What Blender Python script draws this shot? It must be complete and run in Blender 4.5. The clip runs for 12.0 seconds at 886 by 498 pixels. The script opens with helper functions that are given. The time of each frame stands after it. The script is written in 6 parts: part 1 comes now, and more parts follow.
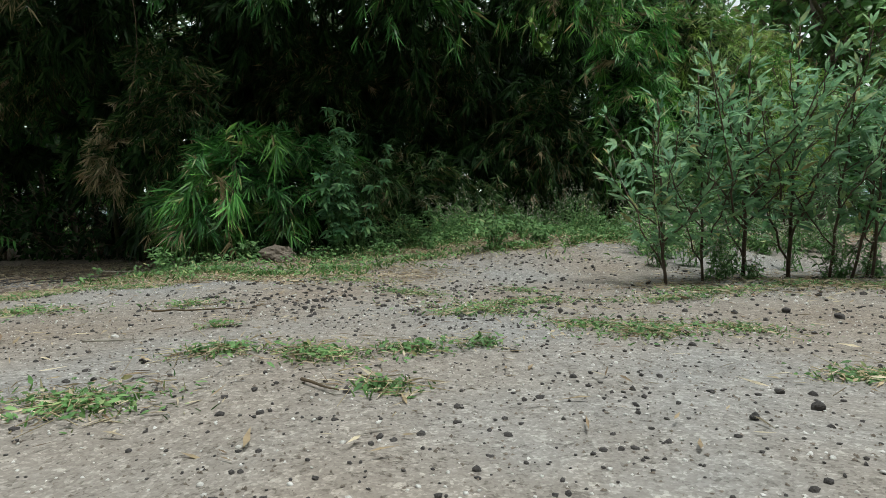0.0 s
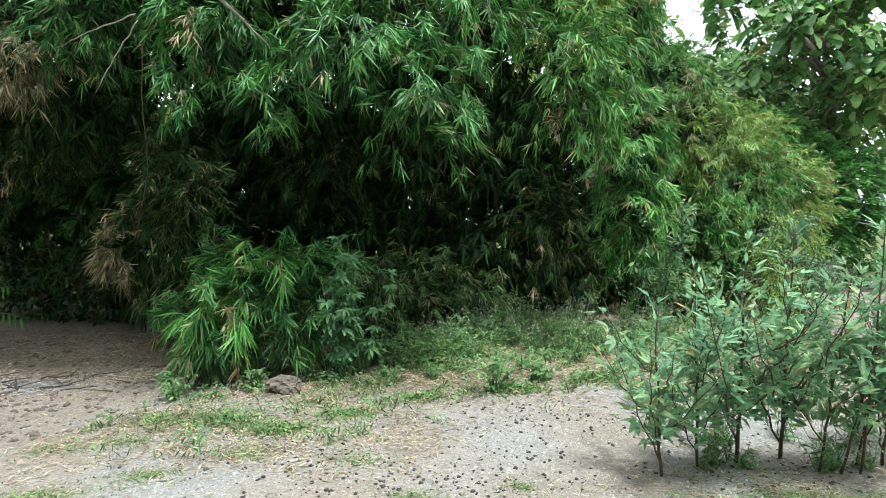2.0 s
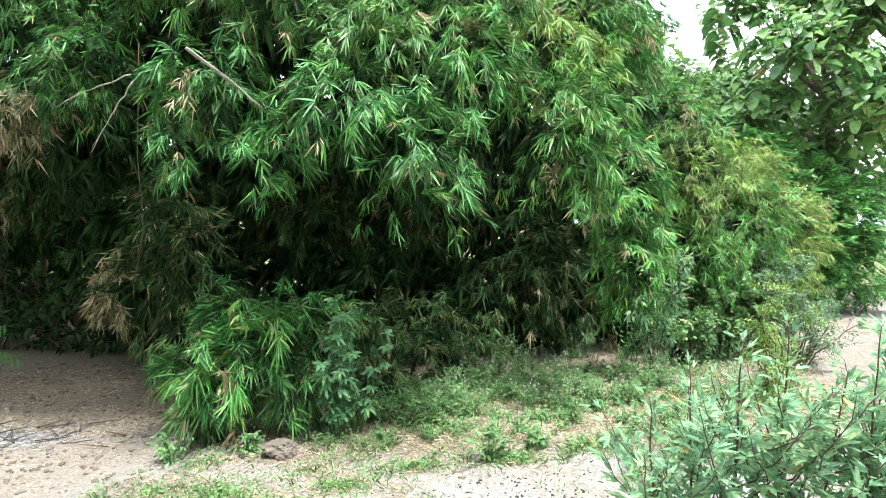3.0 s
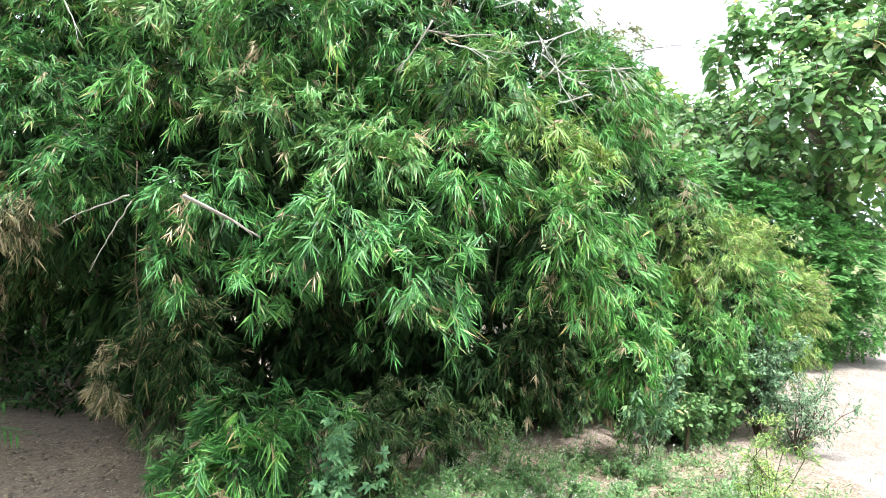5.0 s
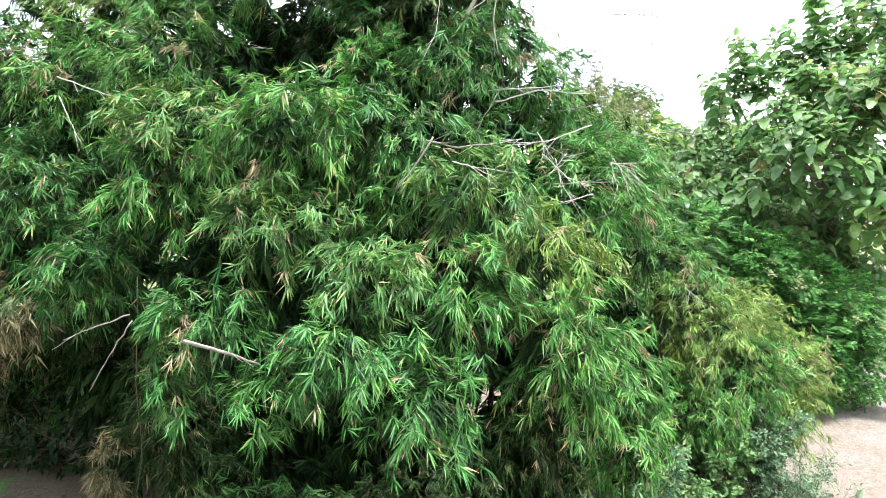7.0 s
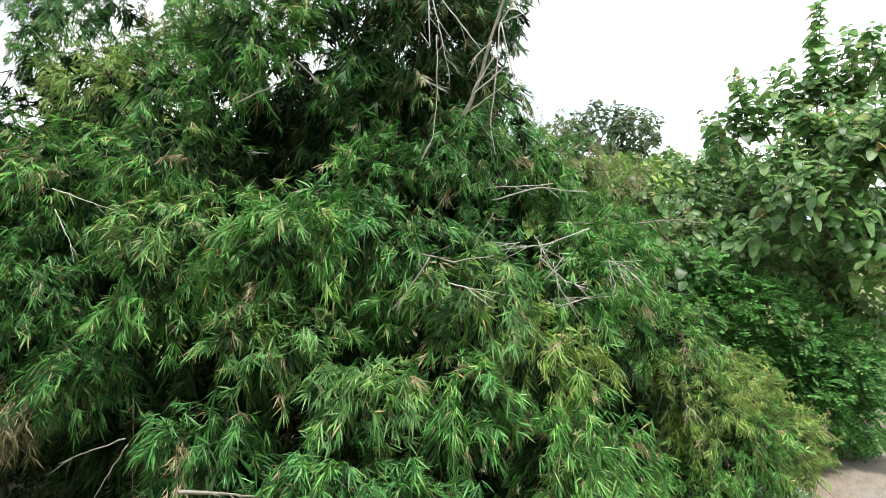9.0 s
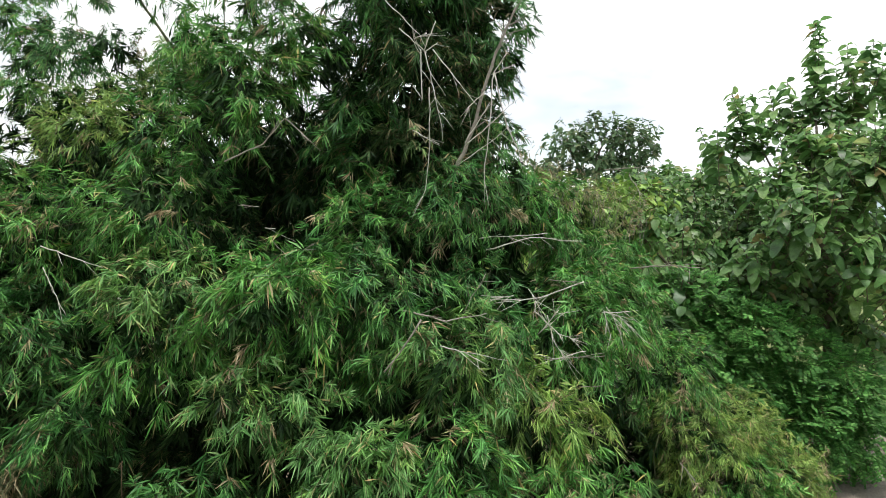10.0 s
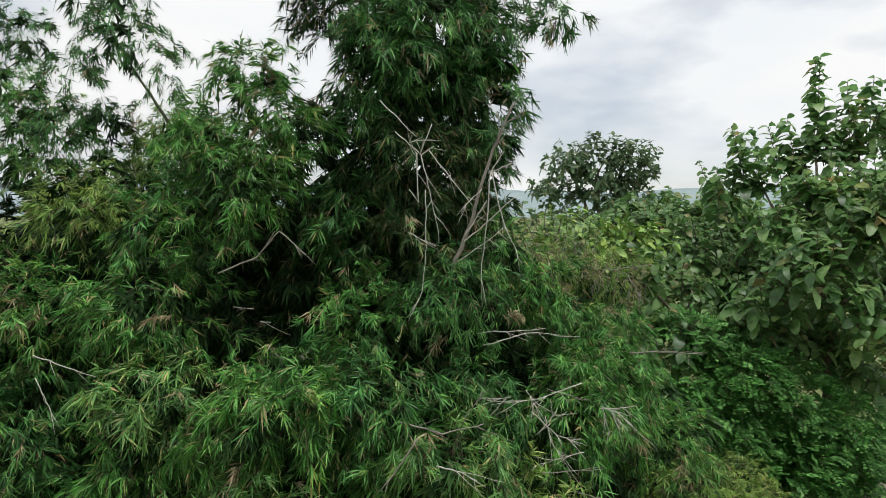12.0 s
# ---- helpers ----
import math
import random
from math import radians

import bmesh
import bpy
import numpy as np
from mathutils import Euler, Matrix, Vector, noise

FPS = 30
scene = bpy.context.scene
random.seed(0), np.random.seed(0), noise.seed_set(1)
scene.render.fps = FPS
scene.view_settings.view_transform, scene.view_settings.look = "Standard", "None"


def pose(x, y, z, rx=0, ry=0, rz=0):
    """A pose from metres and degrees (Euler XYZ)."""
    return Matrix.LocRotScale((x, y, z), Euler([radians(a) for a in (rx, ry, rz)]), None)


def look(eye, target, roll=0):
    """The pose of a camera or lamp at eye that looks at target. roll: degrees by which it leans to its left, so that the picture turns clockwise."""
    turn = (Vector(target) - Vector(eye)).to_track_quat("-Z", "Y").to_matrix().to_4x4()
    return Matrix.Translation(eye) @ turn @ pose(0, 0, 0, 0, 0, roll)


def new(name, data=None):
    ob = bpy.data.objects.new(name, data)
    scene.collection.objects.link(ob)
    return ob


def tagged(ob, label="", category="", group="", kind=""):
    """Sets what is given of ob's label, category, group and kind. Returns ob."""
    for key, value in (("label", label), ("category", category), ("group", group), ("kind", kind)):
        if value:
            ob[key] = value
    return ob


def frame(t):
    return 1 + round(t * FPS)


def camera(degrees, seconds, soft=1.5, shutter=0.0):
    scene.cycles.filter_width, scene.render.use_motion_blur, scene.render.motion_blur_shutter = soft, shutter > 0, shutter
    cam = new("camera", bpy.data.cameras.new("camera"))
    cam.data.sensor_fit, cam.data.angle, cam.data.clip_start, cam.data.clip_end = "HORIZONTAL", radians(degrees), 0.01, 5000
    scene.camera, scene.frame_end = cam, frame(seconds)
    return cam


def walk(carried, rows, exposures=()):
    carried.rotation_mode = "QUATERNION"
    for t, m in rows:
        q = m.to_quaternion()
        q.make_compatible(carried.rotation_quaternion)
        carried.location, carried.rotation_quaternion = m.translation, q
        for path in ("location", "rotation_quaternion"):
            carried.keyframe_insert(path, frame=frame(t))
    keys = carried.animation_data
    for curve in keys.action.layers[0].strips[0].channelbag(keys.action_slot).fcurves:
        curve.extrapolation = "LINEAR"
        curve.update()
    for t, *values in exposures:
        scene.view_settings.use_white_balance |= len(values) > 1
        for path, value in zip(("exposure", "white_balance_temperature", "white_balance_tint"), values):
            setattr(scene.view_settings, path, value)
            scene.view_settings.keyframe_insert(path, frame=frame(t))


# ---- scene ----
cam = camera(75.0, 12.0, 0.9)
EXPOSURES = [(0, -0.82, 6250, 4), (0.5, -0.66, 6120, 4), (1.5, -0.08, 5960, 4), (2.5, 0.6, 6060, 6), (3.2, 1.05, 6060, 8), (4.2, 1.15, 6050, 11), (5.5, 1.19, 6000, 13), (6.5, 1.02, 6050, 13), (8.0, 0.52, 6300, 12), (9.5, -0.15, 6500, 9), (12, -0.94, 6500, 9)]
PATH = [
    (0, (0.005, 0.028, 0.421), (-0.008, 2.026, 0.332), -0.4),
    (0.2, (-0.025, 0.003, 0.52), (-0.034, 2.002, 0.442), 0.0),
    (0.5, (-0.053, -0.021, 0.676), (-0.064, 1.978, 0.599), 0.0),
    (1, (-0.058, -0.039, 0.939), (-0.071, 1.96, 0.86), 0.1),
    (1.5, (-0.044, -0.036, 1.209), (-0.056, 1.962, 1.126), 0.2),
    (2, (-0.021, -0.027, 1.472), (-0.032, 1.971, 1.384), 0.3),
    (2.5, (-0.015, -0.007, 1.733), (-0.025, 1.991, 1.642), 0.3),
    (3, (0.002, 0.006, 2.002), (-0.007, 2.003, 1.906), 0.4),
    (3.2, (0.009, 0.001, 2.099), (-0.001, 1.998, 2.007), 0.7),
    (4.8, (0.027, 0.021, 2.937), (0.015, 2.019, 2.833), 0.6),
    (5, (0.024, 0.036, 3.029), (0.014, 2.033, 2.925), 0.6),
    (5.5, (0.013, 0.038, 3.274), (0.003, 2.035, 3.17), 0.5),
    (6, (0.017, 0.044, 3.518), (0.006, 2.041, 3.414), 0.6),
    (6.5, (0.021, 0.068, 3.777), (0.01, 2.065, 3.67), 0.6),
    (7, (0.015, 0.097, 4.036), (0.002, 2.094, 3.927), 0.6),
    (7.2, (0.018, 0.104, 4.146), (0.004, 2.1, 4.034), 0.7),
    (8.8, (0.043, 0.161, 4.963), (0.028, 2.157, 4.849), 0.7),
    (9, (0.045, 0.172, 5.062), (0.028, 2.169, 4.951), 0.5),
    (9.5, (0.087, 0.212, 5.322), (0.069, 2.209, 5.21), 0.5),
    (10, (0.114, 0.265, 5.584), (0.095, 2.262, 5.471), 0.4),
    (10.5, (0.138, 0.318, 5.846), (0.119, 2.314, 5.732), 0.4),
    (11, (0.155, 0.352, 6.109), (0.136, 2.349, 5.993), 0.4),
    (11.5, (0.152, 0.372, 6.372), (0.133, 2.368, 6.255), 0.3),
    (12, (0.136, 0.379, 6.572), (0.118, 2.375, 6.452), 0.3),
]
walk(cam, [(t, look(eye, target, roll)) for t, eye, target, roll in PATH], EXPOSURES)

# ---- light ----
SUN_UP, SUN_TURN = 76.0, 135.0
world = bpy.data.worlds.new("world")
scene.world = world
world.use_nodes = True
wn, wl = world.node_tree.nodes, world.node_tree.links
wn.clear()
sky = wn.new("ShaderNodeTexSky")
sky.sky_type, sky.sun_disc = "NISHITA", False
sky.sun_elevation, sky.sun_rotation = radians(SUN_UP), radians(SUN_TURN)
sky_light = wn.new("ShaderNodeBackground")
sky_light.inputs["Strength"].default_value = 0.2
cloud_light = wn.new("ShaderNodeBackground")
cloud_light.inputs["Strength"].default_value = 0.85
coord = wn.new("ShaderNodeTexCoord")
flat = wn.new("ShaderNodeMapping")
flat.inputs["Scale"].default_value = (1.0, 1.0, 2.6)
flat.inputs["Location"].default_value = (0.35, 0.1, 0.2)
cloud = wn.new("ShaderNodeTexNoise")
cloud.inputs["Scale"].default_value, cloud.inputs["Detail"].default_value = 2.3, 7
cloud_ramp = wn.new("ShaderNodeValToRGB")
cloud_ramp.color_ramp.elements[0].position, cloud_ramp.color_ramp.elements[1].position = 0.24, 0.52
tone = wn.new("ShaderNodeTexNoise")
tone.inputs["Scale"].default_value, tone.inputs["Detail"].default_value = 3.4, 5
tone_ramp = wn.new("ShaderNodeValToRGB")
tone_ramp.color_ramp.elements[0].position, tone_ramp.color_ramp.elements[0].color = 0.35, (0.92, 0.95, 0.985, 1)
tone_ramp.color_ramp.elements[1].position, tone_ramp.color_ramp.elements[1].color = 0.60, (1.0, 1.0, 1.0, 1)
blend, world_out = wn.new("ShaderNodeMixShader"), wn.new("ShaderNodeOutputWorld")
wl.new(coord.outputs["Generated"], flat.inputs["Vector"])
wl.new(flat.outputs["Vector"], cloud.inputs["Vector"])
wl.new(flat.outputs["Vector"], tone.inputs["Vector"])
wl.new(cloud.outputs["Fac"], cloud_ramp.inputs["Fac"])
wl.new(tone.outputs["Fac"], tone_ramp.inputs["Fac"])
# an overcast sky is brighter overhead than at the horizon
height, lift = wn.new("ShaderNodeSeparateXYZ"), wn.new("ShaderNodeMapRange")
lift.inputs["From Min"].default_value, lift.inputs["From Max"].default_value = 0.0, 1.0
lift.inputs["To Min"].default_value, lift.inputs["To Max"].default_value = 1.8, 2.0
wl.new(coord.outputs["Generated"], height.inputs["Vector"])
wl.new(height.outputs["Z"], lift.inputs["Value"])
wl.new(lift.outputs["Result"], cloud_light.inputs["Strength"])
wl.new(tone_ramp.outputs["Color"], cloud_light.inputs["Color"])
wl.new(sky.outputs["Color"], sky_light.inputs["Color"])
wl.new(cloud_ramp.outputs["Color"], blend.inputs["Fac"])
wl.new(sky_light.outputs["Background"], blend.inputs[1])
wl.new(cloud_light.outputs["Background"], blend.inputs[2])
wl.new(blend.outputs["Shader"], world_out.inputs["Surface"])

sun = new("sun", bpy.data.lights.new("sun", "SUN"))
sun.data.energy, sun.data.angle, sun.data.color = 4.6, radians(11), (1.0, 0.97, 0.92)
sun.rotation_euler = (radians(90 - SUN_UP), 0, radians(180 - SUN_TURN))


# ---- materials ----
def material(name):
    m = bpy.data.materials.new(name)
    m.use_nodes = True
    m.node_tree.nodes.clear()
    return m, m.node_tree.nodes, m.node_tree.links


def ramp_node(nodes, stops):
    r = nodes.new("ShaderNodeValToRGB")
    while len(r.color_ramp.elements) < len(stops):
        r.color_ramp.elements.new(0.5)
    for e, (p, c) in zip(r.color_ramp.elements, stops):
        e.position, e.color = p, (*c, 1)
    return r


def noise_node(nodes, links, scale, detail=4, source="Object"):
    c, n = nodes.new("ShaderNodeTexCoord"), nodes.new("ShaderNodeTexNoise")
    n.inputs["Scale"].default_value, n.inputs["Detail"].default_value = scale, detail
    links.new(c.outputs[source], n.inputs["Vector"])
    return n


def leaf_material(name, stops, through_light=0.24, rough=0.42, gloss=0.45, patch=2.2, warm=0.0):
    """Leaves: a colour for each leaf, fans and larger patches of lighter and yellower growth, and light that shines through."""
    m, n, l = material(name)
    geo = n.new("ShaderNodeNewGeometry")
    r = ramp_node(n, stops)
    l.new(geo.outputs["Random Per Island"], r.inputs["Fac"])
    big, mid, fine = noise_node(n, l, patch, 3), noise_node(n, l, 7.5, 2), noise_node(n, l, 60, 2)
    total = big.outputs["Fac"]
    for other in (mid, fine):
        add = n.new("ShaderNodeMath")
        add.operation = "ADD"
        l.new(total, add.inputs[0])
        l.new(other.outputs["Fac"], add.inputs[1])
        total = add.outputs[0]
    span = n.new("ShaderNodeMapRange")
    span.inputs["From Min"].default_value, span.inputs["From Max"].default_value = 1.1, 1.9
    span.inputs["To Min"].default_value, span.inputs["To Max"].default_value = 0.52, 1.52
    l.new(total, span.inputs["Value"])
    ripe = n.new("ShaderNodeMapRange")
    ripe.inputs["From Min"].default_value, ripe.inputs["From Max"].default_value = 0.46, 0.66
    ripe.inputs["To Min"].default_value, ripe.inputs["To Max"].default_value = 0.0, warm
    l.new(noise_node(n, l, patch * 1.7, 5).outputs["Fac"], ripe.inputs["Value"])
    yellower = n.new("ShaderNodeVectorMath")
    yellower.operation = "MULTIPLY"
    yellower.inputs[1].default_value = (1.62, 1.17, 0.8)
    l.new(r.outputs["Color"], yellower.inputs[0])
    hue = n.new("ShaderNodeMix")
    hue.data_type = "RGBA"
    l.new(ripe.outputs["Result"], hue.inputs["Factor"])
    l.new(r.outputs["Color"], hue.inputs["A"])
    l.new(yellower.outputs["Vector"], hue.inputs["B"])
    mul = n.new("ShaderNodeVectorMath")
    mul.operation = "SCALE"
    l.new(hue.outputs["Result"], mul.inputs[0])
    l.new(span.outputs["Result"], mul.inputs["Scale"])
    b = n.new("ShaderNodeBsdfPrincipled")
    b.inputs["Roughness"].default_value, b.inputs["Specular IOR Level"].default_value = rough, gloss
    t, mix, out = n.new("ShaderNodeBsdfTranslucent"), n.new("ShaderNodeMixShader"), n.new("ShaderNodeOutputMaterial")
    mix.inputs["Fac"].default_value = through_light
    l.new(mul.outputs["Vector"], b.inputs["Base Color"])
    l.new(mul.outputs["Vector"], t.inputs["Color"])
    l.new(b.outputs[0], mix.inputs[1])
    l.new(t.outputs[0], mix.inputs[2])
    l.new(mix.outputs[0], out.inputs["Surface"])
    return m


def plain_material(name, stops, scale, rough=0.85, bump=0.4, fine=None):
    """Bark, stone and the like: two scales of noise through a ramp, with relief."""
    m, n, l = material(name)
    a, c = noise_node(n, l, scale, 6), noise_node(n, l, fine or scale * 7, 4)
    mid = n.new("ShaderNodeMix")
    mid.inputs["Factor"].default_value = 0.4
    l.new(a.outputs["Fac"], mid.inputs["A"])
    l.new(c.outputs["Fac"], mid.inputs["B"])
    r = ramp_node(n, stops)
    l.new(mid.outputs["Result"], r.inputs["Fac"])
    b, out, bm = n.new("ShaderNodeBsdfPrincipled"), n.new("ShaderNodeOutputMaterial"), n.new("ShaderNodeBump")
    b.inputs["Roughness"].default_value, b.inputs["Specular IOR Level"].default_value = rough, 0.25
    bm.inputs["Strength"].default_value, bm.inputs["Distance"].default_value = bump, 0.01
    l.new(mid.outputs["Result"], bm.inputs["Height"])
    l.new(bm.outputs["Normal"], b.inputs["Normal"])
    l.new(r.outputs["Color"], b.inputs["Base Color"])
    l.new(b.outputs[0], out.inputs["Surface"])
    return m


STRAW = (0.42, 0.33, 0.17)
GREEN = leaf_material("bamboo leaf", [(0.0, (0.018, 0.075, 0.018)), (0.5, (0.053, 0.190, 0.044)), (0.95, (0.144, 0.375, 0.101)), (0.98, (0.223, 0.282, 0.114)), (1.0, STRAW)], 0.13, 0.42, 0.29, 2.2, 0.6)
LIGHT = leaf_material("young bamboo leaf", [(0.0, (0.031, 0.123, 0.025)), (0.5, (0.080, 0.267, 0.056)), (0.92, (0.183, 0.470, 0.123)), (0.96, (0.278, 0.363, 0.156)), (1.0, STRAW)], 0.14, 0.42, 0.29, 2.2, 0.7)
# bamboo leaf darkened as if in shade, with some withered tan leaves
SHADED = leaf_material("shaded bamboo leaf", [(0.0, (0.011, 0.032, 0.010)), (0.5, (0.029, 0.077, 0.022)), (0.85, (0.081, 0.162, 0.050)), (0.94, (0.180, 0.171, 0.081)), (1.0, (0.324, 0.261, 0.144))], 0.06, 0.5, 0.10, 2.2, 0.3)
# shade put into the leaf colour, to deepen gaps and hollows
DEEP_SHADE = leaf_material("leaf darkened as deep shade", [(0.0, (0.011, 0.029, 0.010)), (0.5, (0.024, 0.064, 0.019)), (1.0, (0.060, 0.120, 0.038))], 0.06, 0.5, 0.10, 2.2, 0.2)
OLIVE = leaf_material("olive bamboo leaf", [(0.0, (0.028, 0.078, 0.024)), (0.5, (0.081, 0.175, 0.054)), (0.88, (0.180, 0.301, 0.116)), (0.95, (0.265, 0.262, 0.136)), (1.0, STRAW)], 0.13, 0.42, 0.2, 2.2, 0.5)
TAWNY = leaf_material("withering bamboo leaf", [(0.0, (0.059, 0.116, 0.036)), (0.35, (0.148, 0.175, 0.072)), (0.6, (0.335, 0.272, 0.145)), (1.0, (0.512, 0.427, 0.261))], 0.2)
YOUNG = leaf_material("fresh bamboo leaf", [(0.0, (0.030, 0.121, 0.021)), (0.5, (0.082, 0.264, 0.049)), (0.9, (0.191, 0.461, 0.116)), (0.95, (0.301, 0.376, 0.157)), (1.0, STRAW)], 0.18, 0.42, 0.29, 2.2, 0.6)
YELLOW = leaf_material("yellow green leaf", [(0.0, (0.092, 0.190, 0.038)), (0.5, (0.173, 0.315, 0.067)), (0.92, (0.294, 0.460, 0.123)), (1.0, STRAW)], 0.22, 0.42, 0.29, 2.2, 0.4)
# pale yellowish leaf for upper plumes; overhead light is partly in this colour
PALEGREEN = leaf_material("pale green top-lit leaf", [(0.0, (0.060, 0.173, 0.041)), (0.5, (0.113, 0.286, 0.072)), (0.85, (0.196, 0.411, 0.131)), (0.93, (0.256, 0.368, 0.147)), (1.0, STRAW)], 0.16, 0.46, 0.3, 2.2, 0.6)
GOLDEN = leaf_material("golden green leaf", [(0.0, (0.12, 0.215, 0.045)), (0.5, (0.215, 0.345, 0.080)), (0.92, (0.33, 0.475, 0.14)), (1.0, STRAW)], 0.24, 0.48, 0.26, 2.2, 0.3)
TEAK = leaf_material("teak leaf", [(0.0, (0.059, 0.144, 0.044)), (0.6, (0.149, 0.294, 0.093)), (0.93, (0.270, 0.423, 0.163)), (1.0, (0.309, 0.253, 0.111))], 0.5, 0.42, 0.5, 0.8, 0.3)
FAR = leaf_material("far tree leaf", [(0.0, (0.07, 0.13, 0.06)), (0.7, (0.13, 0.22, 0.10)), (1.0, (0.22, 0.25, 0.13))], 0.3, 0.6, 0.3, 0.5)
PINNATE = leaf_material("feathery leaf", [(0.0, (0.050, 0.165, 0.036)), (0.6, (0.110, 0.30, 0.070)), (1.0, (0.23, 0.48, 0.13))], 0.45, 0.5, 0.25, 1.2)
SAPLING = leaf_material("sapling leaf", [(0.0, (0.13, 0.265, 0.155)), (0.5, (0.215, 0.40, 0.22)), (0.9, (0.31, 0.51, 0.285)), (0.97, (0.40, 0.50, 0.24)), (1.0, (0.42, 0.33, 0.16))], 0.46, 0.55, 0.2, 3, 0.4)
GREYLEAF = leaf_material("grey green leaf", [(0.0, (0.085, 0.160, 0.088)), (0.6, (0.165, 0.280, 0.150)), (1.0, (0.28, 0.40, 0.22))], 0.28, 0.6, 0.2, 3)
HERB = leaf_material("lobed herb leaf", [(0.0, (0.075, 0.180, 0.085)), (0.6, (0.135, 0.290, 0.130)), (1.0, (0.22, 0.39, 0.18))], 0.3, 0.55, 0.2, 3, 0.3)
WEED = leaf_material("weed leaf", [(0.0, (0.077, 0.169, 0.056)), (0.6, (0.141, 0.274, 0.090)), (0.9, (0.217, 0.355, 0.129)), (1.0, (0.363, 0.347, 0.163))], 0.24, 0.55, 0.3, 5)
GRASS = leaf_material("grass blade", [(0.0, (0.077, 0.169, 0.048)), (0.5, (0.134, 0.259, 0.073)), (0.74, (0.162, 0.259, 0.085)), (0.82, (0.415, 0.369, 0.198)), (1.0, (0.572, 0.514, 0.315))], 0.2, 0.6, 0.25, 6)
LITTER = leaf_material("dry leaf", [(0.0, (0.17, 0.115, 0.072)), (0.4, (0.36, 0.285, 0.18)), (1.0, (0.56, 0.49, 0.355))], 0.12, 0.8, 0.2, 6)
PALEHEAD = leaf_material("pale seed head", [(0.0, (0.34, 0.31, 0.25)), (1.0, (0.60, 0.57, 0.50))], 0.3, 0.8, 0.1, 6)
DRY = leaf_material("dry hanging leaf", [(0.0, (0.22, 0.17, 0.09)), (0.5, (0.38, 0.31, 0.18)), (1.0, (0.52, 0.46, 0.30))], 0.2, 0.7, 0.2, 6)
TWIG = plain_material("twig bark", [(0.3, (0.06, 0.045, 0.03)), (0.7, (0.16, 0.12, 0.075))], 30)
CULM = plain_material("bamboo culm", [(0.3, (0.05, 0.07, 0.03)), (0.7, (0.11, 0.12, 0.055))], 9, 0.6)
DEAD = plain_material("bleached dead wood", [(0.3, (0.18, 0.165, 0.135)), (0.7, (0.42, 0.385, 0.33))], 25)
BLEACHED = plain_material("pale bare wood", [(0.3, (0.42, 0.40, 0.35)), (0.7, (0.70, 0.67, 0.60))], 25)
BARK = plain_material("tree bark", [(0.3, (0.09, 0.075, 0.055)), (0.7, (0.24, 0.20, 0.155))], 12)
STEM = plain_material("sapling stem", [(0.3, (0.055, 0.04, 0.03)), (0.7, (0.15, 0.11, 0.08))], 35)
STONE = plain_material("dark cinder stone", [(0.3, (0.035, 0.033, 0.032)), (0.7, (0.11, 0.10, 0.095))], 60, 0.9, 0.8)
PALE = plain_material("pale stone", [(0.3, (0.44, 0.425, 0.40)), (0.7, (0.78, 0.76, 0.72))], 60, 0.85)
CLAY = plain_material("clod of earth", [(0.3, (0.085, 0.07, 0.055)), (0.7, (0.24, 0.20, 0.165))], 18, 0.95, 0.9)
ASH = plain_material("ash", [(0.35, (0.03, 0.03, 0.03)), (0.5, (0.16, 0.16, 0.165)), (0.65, (0.5, 0.5, 0.5))], 14, 0.95, 0.8)


